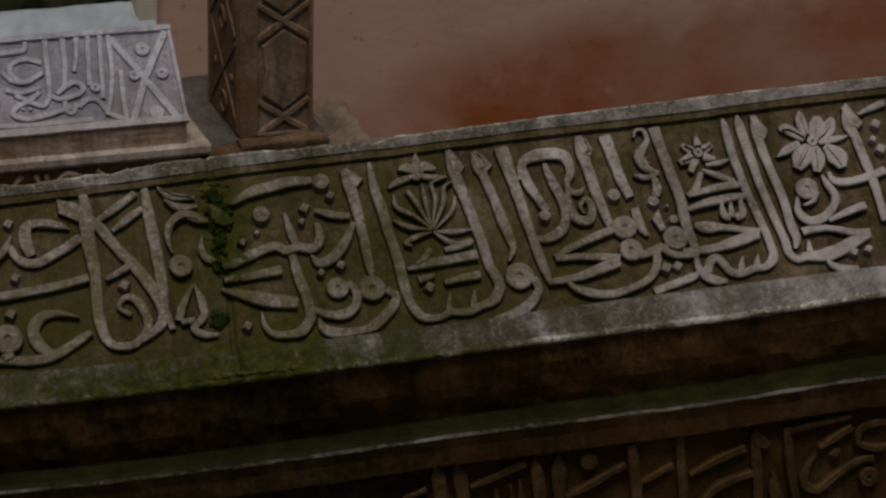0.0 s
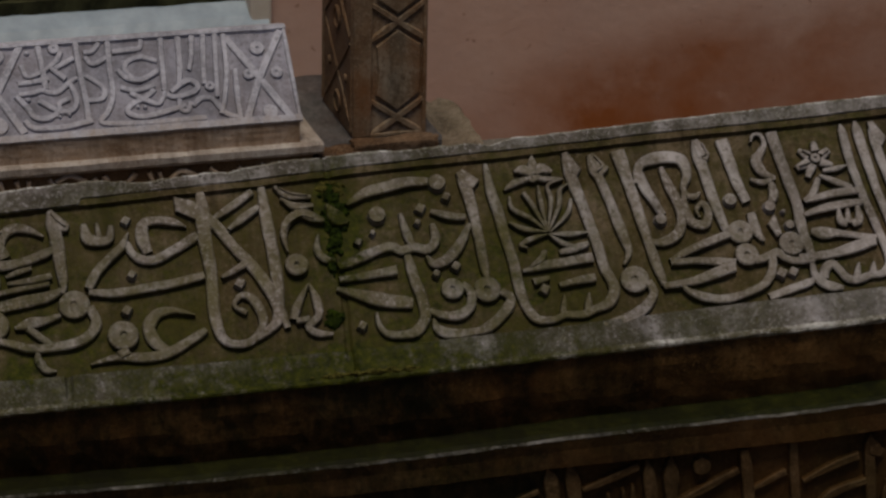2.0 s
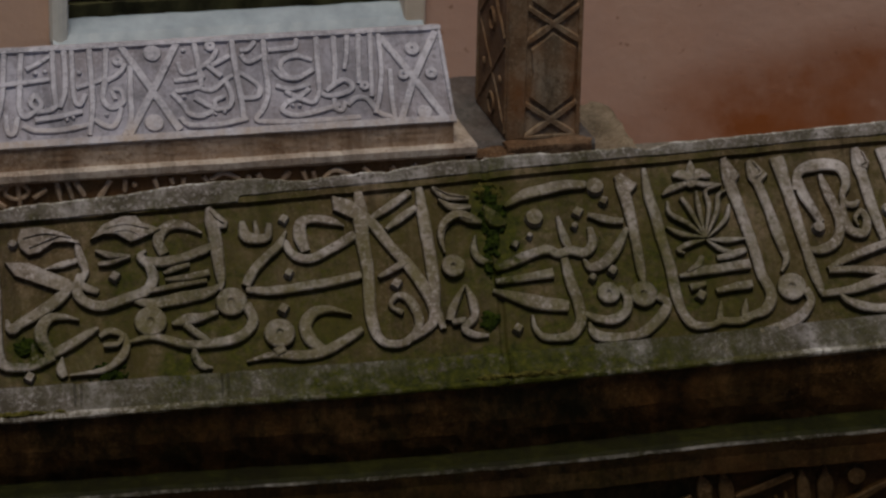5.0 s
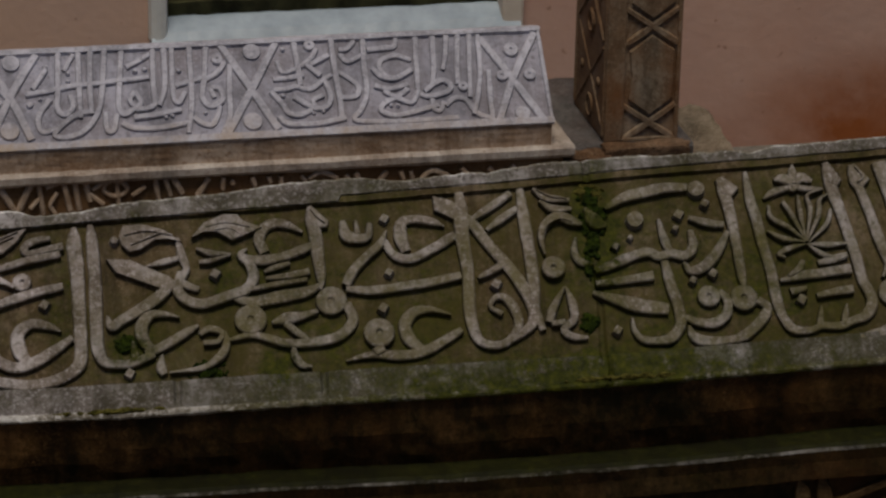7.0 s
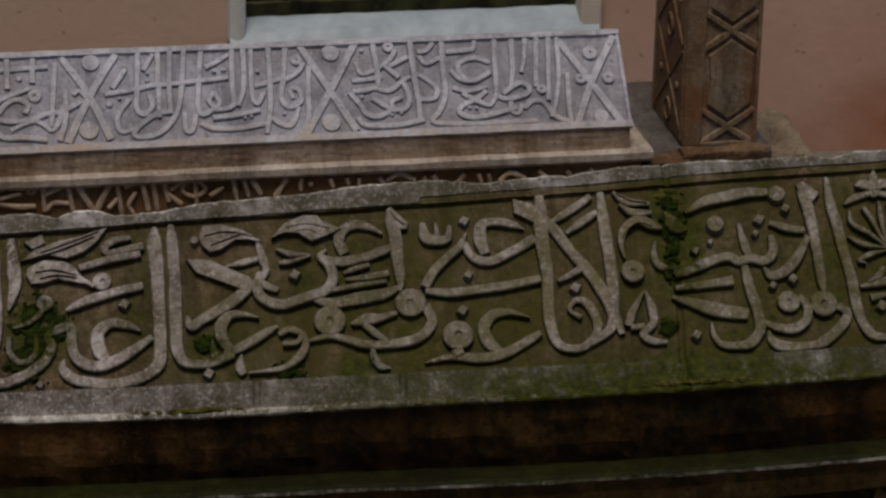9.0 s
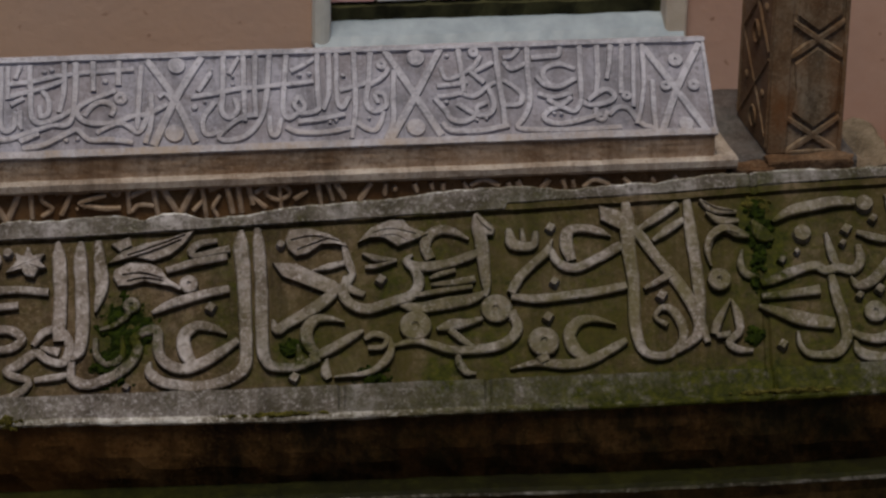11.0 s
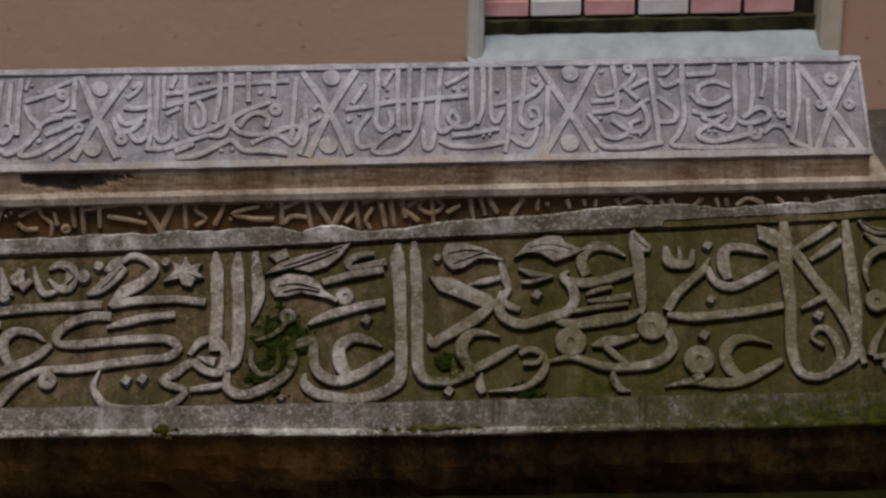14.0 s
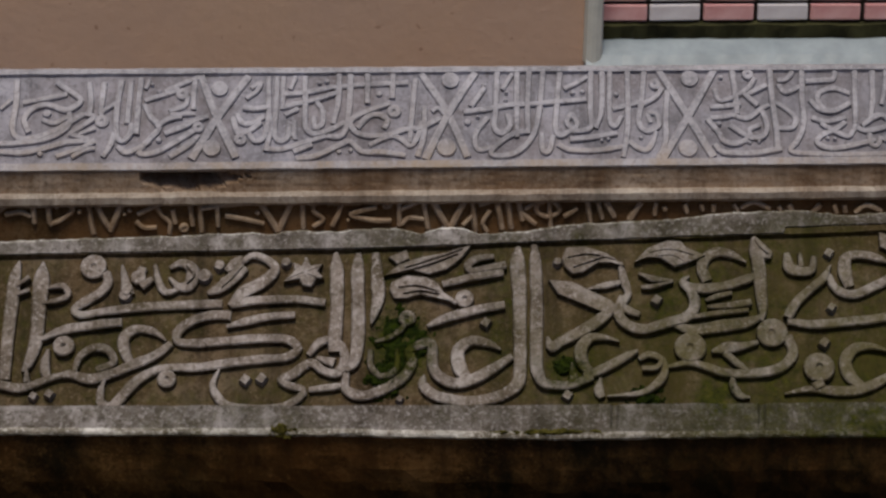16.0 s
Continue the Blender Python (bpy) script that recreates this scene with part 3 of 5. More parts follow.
near_word(FACE,
    brush((679, 114, 3.0), (680, 101, 10.3), (683, 72, 9.7), (687, 36, 8.4), (693, 3, 8.4), (700, -32, 8.4), (702, -47, 8.4), (710, -54, 7.8), (721, -52, 7.2)),
    brush((695, 109, 3.0), (696, 99, 9.1), (697, 84, 9.7), (701, 54, 9.1), (708, 18, 9.0), (710, -11, 9.0), (713, -31, 9.0), (709, -43, 3.6)),
    patch((692, 112), (698, 112), (709, 93), (703, 83), (694, 88)),
    brush((720, -25, 8.4), (732, -23, 8.4), (750, -24, 6.6), (773, -31, 7.8), (792, -34, 10.3)))
near_word(FACE,
    brush((791, -35, 8.5), (770, -43, 12.0), (750, -51, 14.4), (732, -53, 12.0), (714, -52, 7.8)),
    brush((725, -35, 2.4), (724, -48, 7.8)),
    brush((740, -58, 3.0), (744, -65, 6.6), (755, -71, 9.6), (771, -72, 5.4)),
    diamond((770, -53), 6.6),
    diamond((786, -52), 6.0),
    eye((736, 23), 11.5),
    brush((745, 18, 7.9), (739, 8, 5.4), (728, 4, 2.4)),
    brush((723, 14, 3.0), (721, -2, 7.8), (731, -14, 9.6), (746, -12, 9.6), (760, 0, 8.5), (764, 11, 8.5), (759, 25, 7.3), (755, 36, 2.4)),
    brush((751, -16, 4.8), (772, -9, 7.3), (794, -3, 9.1)))
near_word(FACE,
    brush((798, 113, 4.9), (797, 93, 12.3), (801, 77, 9.8), (805, 53, 9.8), (809, 29, 9.1), (811, -3, 8.5), (812, -22, 8.5)),
    patch((793, 110), (799, 116), (813, 91), (807, 85), (798, 88)),
    brush((763, 39, 3.0), (767, 29, 7.9), (780, 26, 8.5), (803, 29, 8.5), (825, 35, 8.6)),
    brush((809, 101, 3.7), (827, 108, 6.8), (842, 112, 7.4)),
    diamond((826, 88), 7.4),
    diamond((819, 71), 5.5),
    diamond((825, 59), 7.4),
    brush((746, 111, 1.8), (746, 101, 11.0), (747, 83, 9.1)),
    brush((764, 103, 7.3), (762, 91, 18.3), (755, 77, 8.5)))
near_word(FACE,
    brush((781, 100, 6.1), (773, 88, 15.9), (760, 77, 7.3)),
    brush((721, 93, 4.3), (730, 93, 12.2), (746, 79, 7.3)),
    brush((793, 78, 1.8), (779, 76, 7.9), (760, 74, 6.1)),
    brush((712, 62, 1.8), (725, 69, 9.7), (739, 75, 7.3)),
    brush((731, 46, 8.5), (739, 59, 20.6), (748, 71, 8.5)),
    brush((751, 40, 7.3), (755, 55, 15.8), (755, 69, 7.3)),
    brush((779, 42, 8.5), (776, 55, 21.9), (766, 69, 7.9)),
    eye((753, 75), 5.5),
    brush((630, 94, 4.8), (630, 83, 9.0)),
    brush((613, 87, 4.8), (623, 79, 10.2)),
    brush((607, 66, 6.0), (622, 72, 10.8)),
    brush((617, 55, 5.4), (625, 69, 9.0)))
near_word(FACE,
    brush((645, 84, 7.2), (635, 78, 10.2)),
    brush((646, 67, 4.8), (634, 72, 10.2)),
    eye((629, 76), 5.4),
    brush((661, 65, 1.8), (648, 62, 6.0), (634, 61, 3.6)),
    brush((628, 53, 5.4), (618, 35, 7.2), (608, 28, 5.4)),
    brush((629, 56, 3.6), (644, 48, 7.2), (661, 39, 6.0)),
    brush((610, 28, 4.2), (628, 32, 7.8), (653, 35, 8.4), (667, 35, 7.2)),
    brush((605, 13, 4.8), (625, 18, 8.4), (650, 21, 8.4), (670, 22, 6.0)),
    brush((642, 17, 3.0), (642, 3, 7.8), (648, -1, 9.0)),
    brush((652, 17, 3.0), (650, 0, 7.2)),
    brush((663, 19, 4.2), (662, 3, 8.4), (653, -1, 7.8)))
near_word(FACE,
    brush((609, -5, 6.5), (620, -8, 13.1), (637, -10, 7.8), (655, -14, 7.2), (675, -21, 11.4)),
    brush((674, -22, 9.6), (652, -27, 11.9), (633, -31, 9.5), (614, -33, 8.3), (591, -33, 7.7)),
    brush((588, 110, 12.0), (592, 79, 10.8), (596, 52, 10.8), (600, 26, 10.7), (600, 0, 10.7), (603, -24, 9.5), (605, -36, 5.9)),
    brush((564, 100, 1.8), (568, 108, 3.6), (576, 107, 4.2), (578, 96, 5.4), (571, 86, 8.4), (566, 78, 10.8), (571, 65, 9.0), (583, 58, 2.4)),
    brush((556, 58, 3.6), (569, 54, 6.0), (582, 57, 3.6)))
near_word(FACE,
    brush((577, 55, 4.8), (578, 41, 9.5), (574, 32, 7.7)),
    dot((571, 27), 7.7),
    patch((565, 7), (574, 17), (576, 6), (578, -6), (572, -9)),
    dot((588, 4), 6.5),
    dot((584, 20), 3.6),
    eye((586, -17), 12.5),
    eye((537, -25), 11.8),
    brush((544, -32, 8.3), (556, -30, 8.3), (569, -26, 9.5), (574, -31, 7.7), (584, -36, 7.7), (606, -38, 6.5)),
    brush((563, -30, 7.7), (560, -45, 8.8), (549, -59, 8.2), (529, -67, 7.0), (508, -71, 8.8), (488, -68, 9.3), (471, -60, 7.0), (463, -50, 2.3)),
    brush((534, 106, 13.2), (538, 82, 11.9), (542, 55, 10.7), (548, 34, 8.9)))
near_word(FACE,
    brush((550, 21, 8.9), (552, 1, 9.5), (558, -11, 3.6)),
    brush((505, 107, 6.0), (507, 91, 13.1), (509, 75, 10.7), (513, 45, 10.7), (517, 22, 9.5), (521, 5, 7.7)),
    patch((502, 108), (509, 109), (519, 92), (515, 83), (505, 87)),
    dot((531, 38), 8.3),
    eye((535, 1), 12.4),
    brush((523, 0, 8.3), (500, -7, 8.2), (474, -16, 7.0), (457, -24, 4.7)),
    brush((457, -26, 5.8), (478, -26, 7.0), (501, -29, 8.2), (523, -35, 13.5)),
    brush((522, -37, 10.6), (498, -43, 10.6), (474, -49, 8.2), (445, -51, 6.4)),
    diamond((569, -49), 7.7),
    diamond((582, -48), 7.1))
near_word(FACE,
    brush((552, -73, 8.2), (578, -66, 8.3), (597, -61, 7.7), (602, -56, 2.4)),
    brush((423, 104, 14.8), (428, 71, 11.8), (433, 35, 10.6), (438, 0, 9.4), (442, -25, 10.5), (447, -50, 5.8)),
    brush((438, 65, 8.3), (442, 83, 8.9), (452, 90, 11.8), (471, 92, 13.1), (488, 87, 11.9), (491, 70, 8.9), (485, 57, 6.5), (487, 48, 5.9), (495, 45, 6.5), (501, 49, 3.0)),
    brush((441, 77, 8.3), (444, 61, 10.6), (452, 42, 8.8), (458, 28, 7.6)),
    dot((455, 23), 7.6))
near_word(FACE,
    brush((465, 81, 4.7), (470, 60, 9.5), (476, 40, 9.4), (477, 21, 9.4), (469, 5, 10.6), (453, -2, 9.4), (440, 0, 4.7)),
    brush((486, 59, 4.7), (483, 39, 6.5), (486, 18, 9.4), (500, 13, 9.4), (506, 27, 7.7), (501, 37, 6.5), (494, 30, 4.1), (496, 21, 2.4)))
near_word(FACE,
    brush((284, 102, 4.1), (285, 74, 9.3), (289, 48, 10.4), (292, 22, 10.4), (296, -6, 10.4), (298, -37, 10.3), (302, -59, 9.2), (311, -73, 9.2), (328, -75, 6.9), (340, -71, 6.9), (349, -72, 7.5), (361, -72, 8.1), (372, -68, 8.1), (386, -63, 10.4), (394, -51, 10.4), (393, -39, 10.4), (388, -24, 9.9), (385, 0, 10.5), (381, 25, 10.5), (376, 51, 10.5), (371, 77, 11.7), (368, 95, 9.4), (366, 106, 2.4)),
    brush((342, -50, 1.7), (340, -61, 5.8), (338, -71, 6.9)),
    brush((368, -50, 1.7), (365, -62, 6.3), (364, -71, 7.5)))
near_word(FACE,
    patch((364, 106), (370, 108), (382, 87), (377, 80), (367, 84)),
    brush((393, 102, 4.7), (396, 86, 11.8), (400, 73, 9.4), (406, 48, 9.4), (410, 25, 10.5), (415, 2, 9.3), (416, -10, 6.4), (409, -23, 2.3)),
    patch((391, 101), (397, 104), (411, 85), (403, 77), (394, 81)),
    eye((417, -40), 14.0),
    brush((430, -44, 8.7), (434, -56, 7.6), (426, -68, 10.4), (412, -78, 11.6), (396, -83, 9.8), (377, -86, 5.2)),
    eye((265, -36), 13.2))
near_word(FACE,
    brush((279, -39, 8.0), (288, -48, 8.6), (278, -63, 10.3), (261, -76, 10.3), (246, -80, 8.5), (223, -80, 10.8), (210, -74, 9.1), (206, -62, 2.8)),
    brush((304, -20, 3.5), (326, -16, 9.2), (350, -14, 9.3), (378, -12, 9.9)),
    brush((345, -3, 4.6), (362, 0, 8.1), (376, 4, 5.8)),
    diamond((323, -42), 7.5),
    brush((313, -33, 7.5), (330, -30, 5.2)),
    brush((339, -39, 5.2), (358, -36, 7.5), (377, -34, 8.7)),
    brush((330, 0, 4.6), (325, -9, 6.9), (313, -16, 2.9)),
    brush((333, 106, 1.8), (332, 97, 8.8), (331, 85, 7.0)),
    brush((312, 90, 2.9), (322, 91, 10.5), (330, 85, 5.8)))
near_word(FACE,
    brush((351, 87, 4.1), (340, 92, 10.5), (331, 85, 5.8)),
    brush((299, 71, 2.3), (311, 78, 7.0), (329, 82, 4.7)),
    brush((360, 78, 2.3), (344, 79, 6.4), (330, 83, 4.7)),
    eye((330, 81), 4.7),
    brush((336, 20, 1.7), (321, 37, 4.6), (304, 49, 4.6), (303, 63, 2.3)),
    brush((336, 20, 1.7), (326, 49, 4.7), (318, 66, 4.1)),
    brush((336, 20, 1.7), (334, 55, 4.7), (334, 71, 2.3)),
    brush((336, 20, 1.7), (345, 54, 4.7), (344, 71, 3.5), (361, 77, 2.3)),
    brush((337, 20, 1.7), (352, 47, 4.7), (356, 65, 4.1), (365, 71, 2.3)))
near_word(FACE,
    brush((339, 20, 1.7), (360, 39, 4.7), (366, 55, 2.9)),
    brush((336, 18, 1.7), (320, 15, 5.8), (307, 9, 4.6), (313, 5, 2.3)),
    brush((337, 18, 1.7), (356, 16, 5.8), (378, 16, 2.3)),
    brush((337, 17, 1.7), (351, 6, 5.8), (363, 2, 1.7)),
    brush((336, 20, 1.7), (313, 26, 5.8), (298, 35, 2.3)),
    brush((65, 97, 2.8), (79, 86, 8.0), (101, 82, 4.0)),
    brush((70, 83, 2.3), (84, 73, 8.0), (102, 72, 4.0)),
    brush((70, 24, 1.7), (68, 41, 5.7), (73, 56, 7.9), (87, 65, 9.1), (101, 59, 10.2), (111, 54, 3.4)),
    eye((77, 9), 11.3))
near_word(FACE,
    brush((103, 41, 2.3), (100, 25, 6.8), (106, 14, 7.9), (117, 11, 3.4)),
    brush((116, 73, 3.4), (125, 57, 16.0), (135, 51, 4.6)),
    brush((86, -12, 2.3), (73, -33, 7.9), (67, -49, 7.8)),
    brush((87, -12, 2.3), (92, -29, 7.9), (92, -47, 7.9), (81, -58, 7.3), (89, -66, 7.3), (104, -68, 3.9)),
    brush((69, -51, 5.6), (83, -50, 6.7)),
    brush((136, 70, 4.0), (156, 81, 9.8), (180, 86, 11.5), (203, 89, 10.4), (222, 88, 7.5)),
    dot((231, 86), 10.4),
    diamond((238, 69), 6.4),
    dot((165, 56), 10.3),
    diamond((142, 29), 6.3),
    diamond((158, 37), 4.6),
    diamond((210, 59), 7.5),
    diamond((205, 44), 5.2))
near_word(FACE,
    brush((119, 3, 5.7), (139, 10, 10.2), (158, 17, 9.1), (175, 20, 9.1), (185, 15, 9.1), (198, 17, 9.2), (212, 14, 9.2), (221, 24, 9.2), (220, 41, 5.2)),
    brush((189, 55, 3.4), (192, 36, 8.0), (196, 19, 6.9)),
    brush((220, 55, 4.6), (238, 48, 8.1), (255, 45, 5.8)),
    brush((258, 37, 4.6), (244, 15, 10.3), (230, 1, 10.3), (216, -3, 8.6), (209, 6, 2.9)),
    brush((255, 95, 4.1), (259, 83, 11.6), (263, 54, 10.4), (265, 19, 9.2), (266, -12, 8.6), (267, -27, 2.3)),
    patch((252, 94), (259, 98), (275, 84), (267, 75), (256, 78)))
near_word(FACE,
    brush((118, -11, 5.7), (142, -9, 7.9), (177, -6, 9.7)),
    brush((114, -20, 4.0), (134, -28, 9.6), (155, -36, 14.7), (188, -43, 11.4)),
    brush((190, 9, 6.9), (193, -16, 10.3), (198, -41, 10.2), (198, -60, 10.2), (187, -74, 10.2), (172, -76, 7.9), (158, -73, 6.8), (151, -63, 5.1), (150, -50, 2.3)),
    brush((202, -52, 5.1), (215, -59, 8.0), (232, -61, 10.2), (245, -53, 9.1), (248, -38, 8.0), (241, -27, 6.9)),
    eye((230, -32), 10.8),
    diamond((237, -8), 6.9),
    diamond((216, -14), 5.7),
    diamond((134, -63), 6.8))
near_word(FACE,
    patch((-37, 96), (-17, 89), (-8, 75), (-14, 66), (-37, 80)),
    brush((-10, 98, 8.0), (-10, 76, 13.7), (-11, 45, 13.1), (-9, 14, 11.3), (-10, -10, 11.3), (-11, -34, 11.3), (-7, -59, 9.5), (4, -69, 7.9), (21, -68, 7.9), (34, -55, 7.9), (36, -40, 9.0), (28, -22, 7.9), (17, -18, 5.6), (10, -28, 4.5), (21, -37, 5.1)),
    brush((-20, 81, 8.0), (0, 63, 10.3), (16, 37, 10.2), (34, 11, 11.3), (46, -13, 11.3), (52, -33, 10.2), (50, -49, 9.6), (35, -61, 7.3), (17, -70, 3.4)))
near_word(FACE,
    brush((52, 98, 6.9), (53, 66, 11.4), (55, 28, 11.4), (56, -8, 11.3), (55, -32, 9.0), (60, -57, 6.2)),
    brush((1, 68, 5.1), (20, 80, 8.0), (42, 94, 6.9)),
    brush((14, 55, 4.0), (30, 66, 8.0), (47, 77, 5.7)),
    brush((-132, 0, 6.2), (-105, -3, 9.0), (-77, -1, 9.0), (-48, 2, 9.0), (-16, 7, 7.9)),
    brush((1, 3, 3.4), (17, 11, 6.8), (30, 18, 7.4)),
    diamond((18, -5), 7.4),
    brush((-132, 4, 8.4), (-123, 20, 9.0), (-108, 35, 7.9), (-95, 46, 7.9), (-87, 60, 1.7)))
near_word(FACE,
    brush((-90, 50, 6.8), (-82, 35, 7.9), (-66, 29, 9.1), (-45, 37, 9.1), (-18, 52, 9.7)),
    brush((-28, 62, 1.7), (-40, 68, 7.4), (-60, 72, 8.5), (-71, 68, 10.8), (-73, 53, 12.5), (-69, 37, 9.6)),
    diamond((-88, 74), 6.8),
    brush((-130, 74, 5.1), (-128, 59, 11.3), (-118, 55, 10.2), (-106, 56, 7.9), (-103, 70, 5.1)),
    brush((-117, 74, 3.4), (-116, 59, 5.7)),
    diamond((-88, 15), 6.2),
    diamond((-97, -23), 7.3),
    eye((-103, -49), 14.6),
    brush((-106, -64, 12.3), (-103, -71, 10.1)),
    brush((-138, -76, 2.2), (-111, -71, 7.3), (-83, -74, 10.1), (-60, -71, 10.1), (-37, -60, 9.0), (-21, -51, 6.2)))
near_word(FACE,
    brush((-30, -34, 1.7), (-51, -27, 6.8), (-67, -29, 10.7), (-77, -42, 12.3), (-73, -58, 12.3), (-62, -69, 8.4)),
    eye((-148, -11), 14.6),
    brush((-133, -15, 8.4), (-128, -33, 10.1), (-139, -47, 10.1), (-157, -53, 9.5), (-193, -54, 8.4), (-215, -46, 7.3), (-230, -42, 6.7), (-251, -46, 3.9)),
    brush((-208, -31, 3.4), (-194, -27, 11.2), (-180, -26, 8.4), (-162, -21, 4.5)),
    brush((-195, -32, 6.7), (-184, -43, 6.7), (-174, -51, 5.0)),
    eye((-229, -26), 15.1),
    brush((-255, -37, 2.2), (-254, -47, 6.1), (-258, -59, 7.8), (-270, -70, 6.7), (-284, -75, 5.0), (-312, -77, 2.2)))
near_word(FACE,
    brush((-188, -55, 1.7), (-188, -66, 7.8), (-182, -77, 7.2), (-172, -80, 2.2)),
    brush((-318, -57, 2.2), (-320, -70, 8.9), (-317, -78, 6.6)),
    brush((-280, -38, 4.5), (-270, -33, 6.7), (-258, -38, 5.6), (-263, -47, 5.0), (-277, -48, 5.0)),
    brush((-334, -56, 7.8), (-310, -45, 8.9), (-293, -35, 7.8), (-281, -29, 3.3)),
    brush((-299, -19, 1.7), (-314, -14, 6.1), (-328, -15, 8.9), (-337, -27, 12.3), (-335, -42, 11.1), (-326, -53, 7.8)),
    brush((-382, 86, 5.1), (-381, 66, 11.2), (-380, 23, 12.3), (-381, -25, 12.2), (-380, -50, 11.1), (-372, -63, 9.4), (-347, -64, 8.3), (-326, -56, 7.8)))
near_word(FACE,
    brush((-346, -41, 1.7), (-345, -52, 7.8), (-345, -62, 6.7)),
    diamond((-351, -75), 7.2),
    patch((-368, 48), (-345, 46), (-306, 25), (-300, 18), (-309, 10), (-359, 33)),
    brush((-303, 18, 7.3), (-319, 4, 11.2), (-339, -9, 11.2), (-356, -18, 10.0), (-366, -24, 10.0), (-370, -13, 2.8)),
    patch((-354, 72), (-350, 83), (-332, 84), (-309, 76), (-292, 62), (-304, 66), (-318, 66), (-333, 56), (-344, 54), (-352, 62)),
    dot((-359, 68), 5.6),
    patch((-282, 66), (-269, 81), (-249, 89), (-235, 88), (-230, 81), (-211, 72), (-222, 67), (-234, 63), (-242, 60), (-256, 70), (-270, 71)))
near_word(FACE,
    brush((-296, 67, 3.9), (-293, 48, 7.9), (-289, 33, 6.7), (-296, 21, 8.4), (-287, 14, 7.3), (-278, 10, 5.6)),
    brush((-329, 38, 2.2), (-311, 42, 6.7), (-296, 45, 5.1)),
    brush((-278, 54, 2.8), (-263, 48, 6.2), (-244, 46, 2.8)),
    brush((-276, 39, 3.9), (-263, 40, 5.1), (-244, 45, 2.3)),
    diamond((-261, 25), 7.3),
    brush((-295, 30, 5.6), (-299, 12, 10.1), (-291, -1, 10.1), (-274, -6, 10.1), (-251, 0, 10.1), (-231, 7, 10.1), (-223, 20, 10.1), (-227, 35, 9.0), (-234, 44, 7.3), (-228, 50, 2.3)))
near_word(FACE,
    brush((-171, 65, 2.3), (-185, 74, 7.4), (-199, 77, 10.2), (-210, 71, 10.2), (-215, 59, 10.2), (-210, 45, 10.7)),
    brush((-234, 42, 5.1), (-215, 37, 10.1), (-193, 40, 9.0), (-170, 47, 9.0), (-159, 53, 4.5)),
    brush((-163, 92, 3.4), (-161, 79, 11.4), (-158, 59, 12.5), (-157, 34, 11.3), (-156, 13, 7.9), (-157, 1, 2.2)),
    patch((-164, 89), (-161, 94), (-144, 75), (-146, 68), (-157, 68), (-166, 74)),
    brush((-212, 24, 3.4), (-202, 28, 5.6), (-186, 32, 4.5)),
    brush((-211, 17, 3.9), (-188, 18, 6.8), (-167, 22, 6.8)),
    brush((-232, 5, 3.9), (-206, 9, 5.6), (-170, 13, 4.5)))
near_word(FACE,
    brush((-244, -1, 6.2), (-224, -7, 11.2), (-196, -3, 12.4), (-173, 0, 10.7), (-156, 7, 4.5)),
    brush((-398, 85, 4.5), (-399, 67, 14.1), (-397, 36, 13.4), (-397, 0, 12.3), (-397, -36, 12.2), (-399, -60, 12.2), (-410, -71, 11.1), (-431, -79, 11.0), (-455, -80, 11.0), (-480, -74, 10.5), (-493, -63, 9.4), (-492, -52, 2.2)),
    brush((-510, -27, 6.1), (-492, -18, 10.0), (-484, -21, 8.9), (-484, -38, 10.0), (-479, -52, 9.9), (-463, -61, 11.0), (-444, -57, 11.1), (-424, -46, 10.0), (-405, -33, 6.1)))
near_word(FACE,
    brush((-416, -26, 1.7), (-428, -19, 7.8), (-445, -16, 10.0), (-458, -26, 12.2), (-457, -44, 13.3), (-449, -58, 8.8)),
    diamond((-516, -77), 5.5),
    brush((-489, 0, 3.9), (-469, 9, 8.9), (-441, 17, 8.9), (-412, 22, 7.8)),
    diamond((-431, 3), 7.2),
    eye((-452, 29), 8.9),
    brush((-480, 46, 2.8), (-474, 34, 4.5), (-460, 24, 3.9)),
    brush((-474, 45, 6.2), (-445, 52, 7.8), (-413, 57, 6.7)),
    brush((-422, 74, 4.5), (-439, 72, 7.3), (-448, 66, 7.9), (-445, 59, 6.2), (-431, 61, 6.7), (-410, 65, 7.9)))
near_word(FACE,
    patch((-532, 55), (-518, 67), (-495, 75), (-467, 80), (-445, 87), (-456, 72), (-470, 61), (-487, 56), (-507, 61)),
    patch((-525, 48), (-510, 55), (-490, 53), (-479, 47), (-478, 41), (-468, 27), (-496, 34), (-510, 30), (-522, 30), (-527, 40)),
    patch((-528, 75), (-510, 83), (-507, 73), (-519, 67)),
    brush((-541, 80, 6.7), (-539, 50, 12.3), (-538, 32, 12.3), (-542, 14, 7.2), (-545, 3, 1.7)))
near_word(FACE,
    brush((-569, -49, 5.6), (-569, -66, 9.5), (-553, -73, 10.0), (-531, -66, 10.0), (-512, -53, 10.0), (-504, -38, 10.1), (-507, -26, 8.4), (-493, -17, 6.7)),
    brush((-581, 81, 4.0), (-580, 61, 13.0), (-579, 23, 12.4), (-581, -13, 12.4), (-581, -26, 10.7)),
    brush((-558, 80, 4.5), (-559, 61, 12.5), (-558, 23, 12.4), (-558, -13, 12.4), (-561, -36, 11.2), (-569, -47, 3.9)))
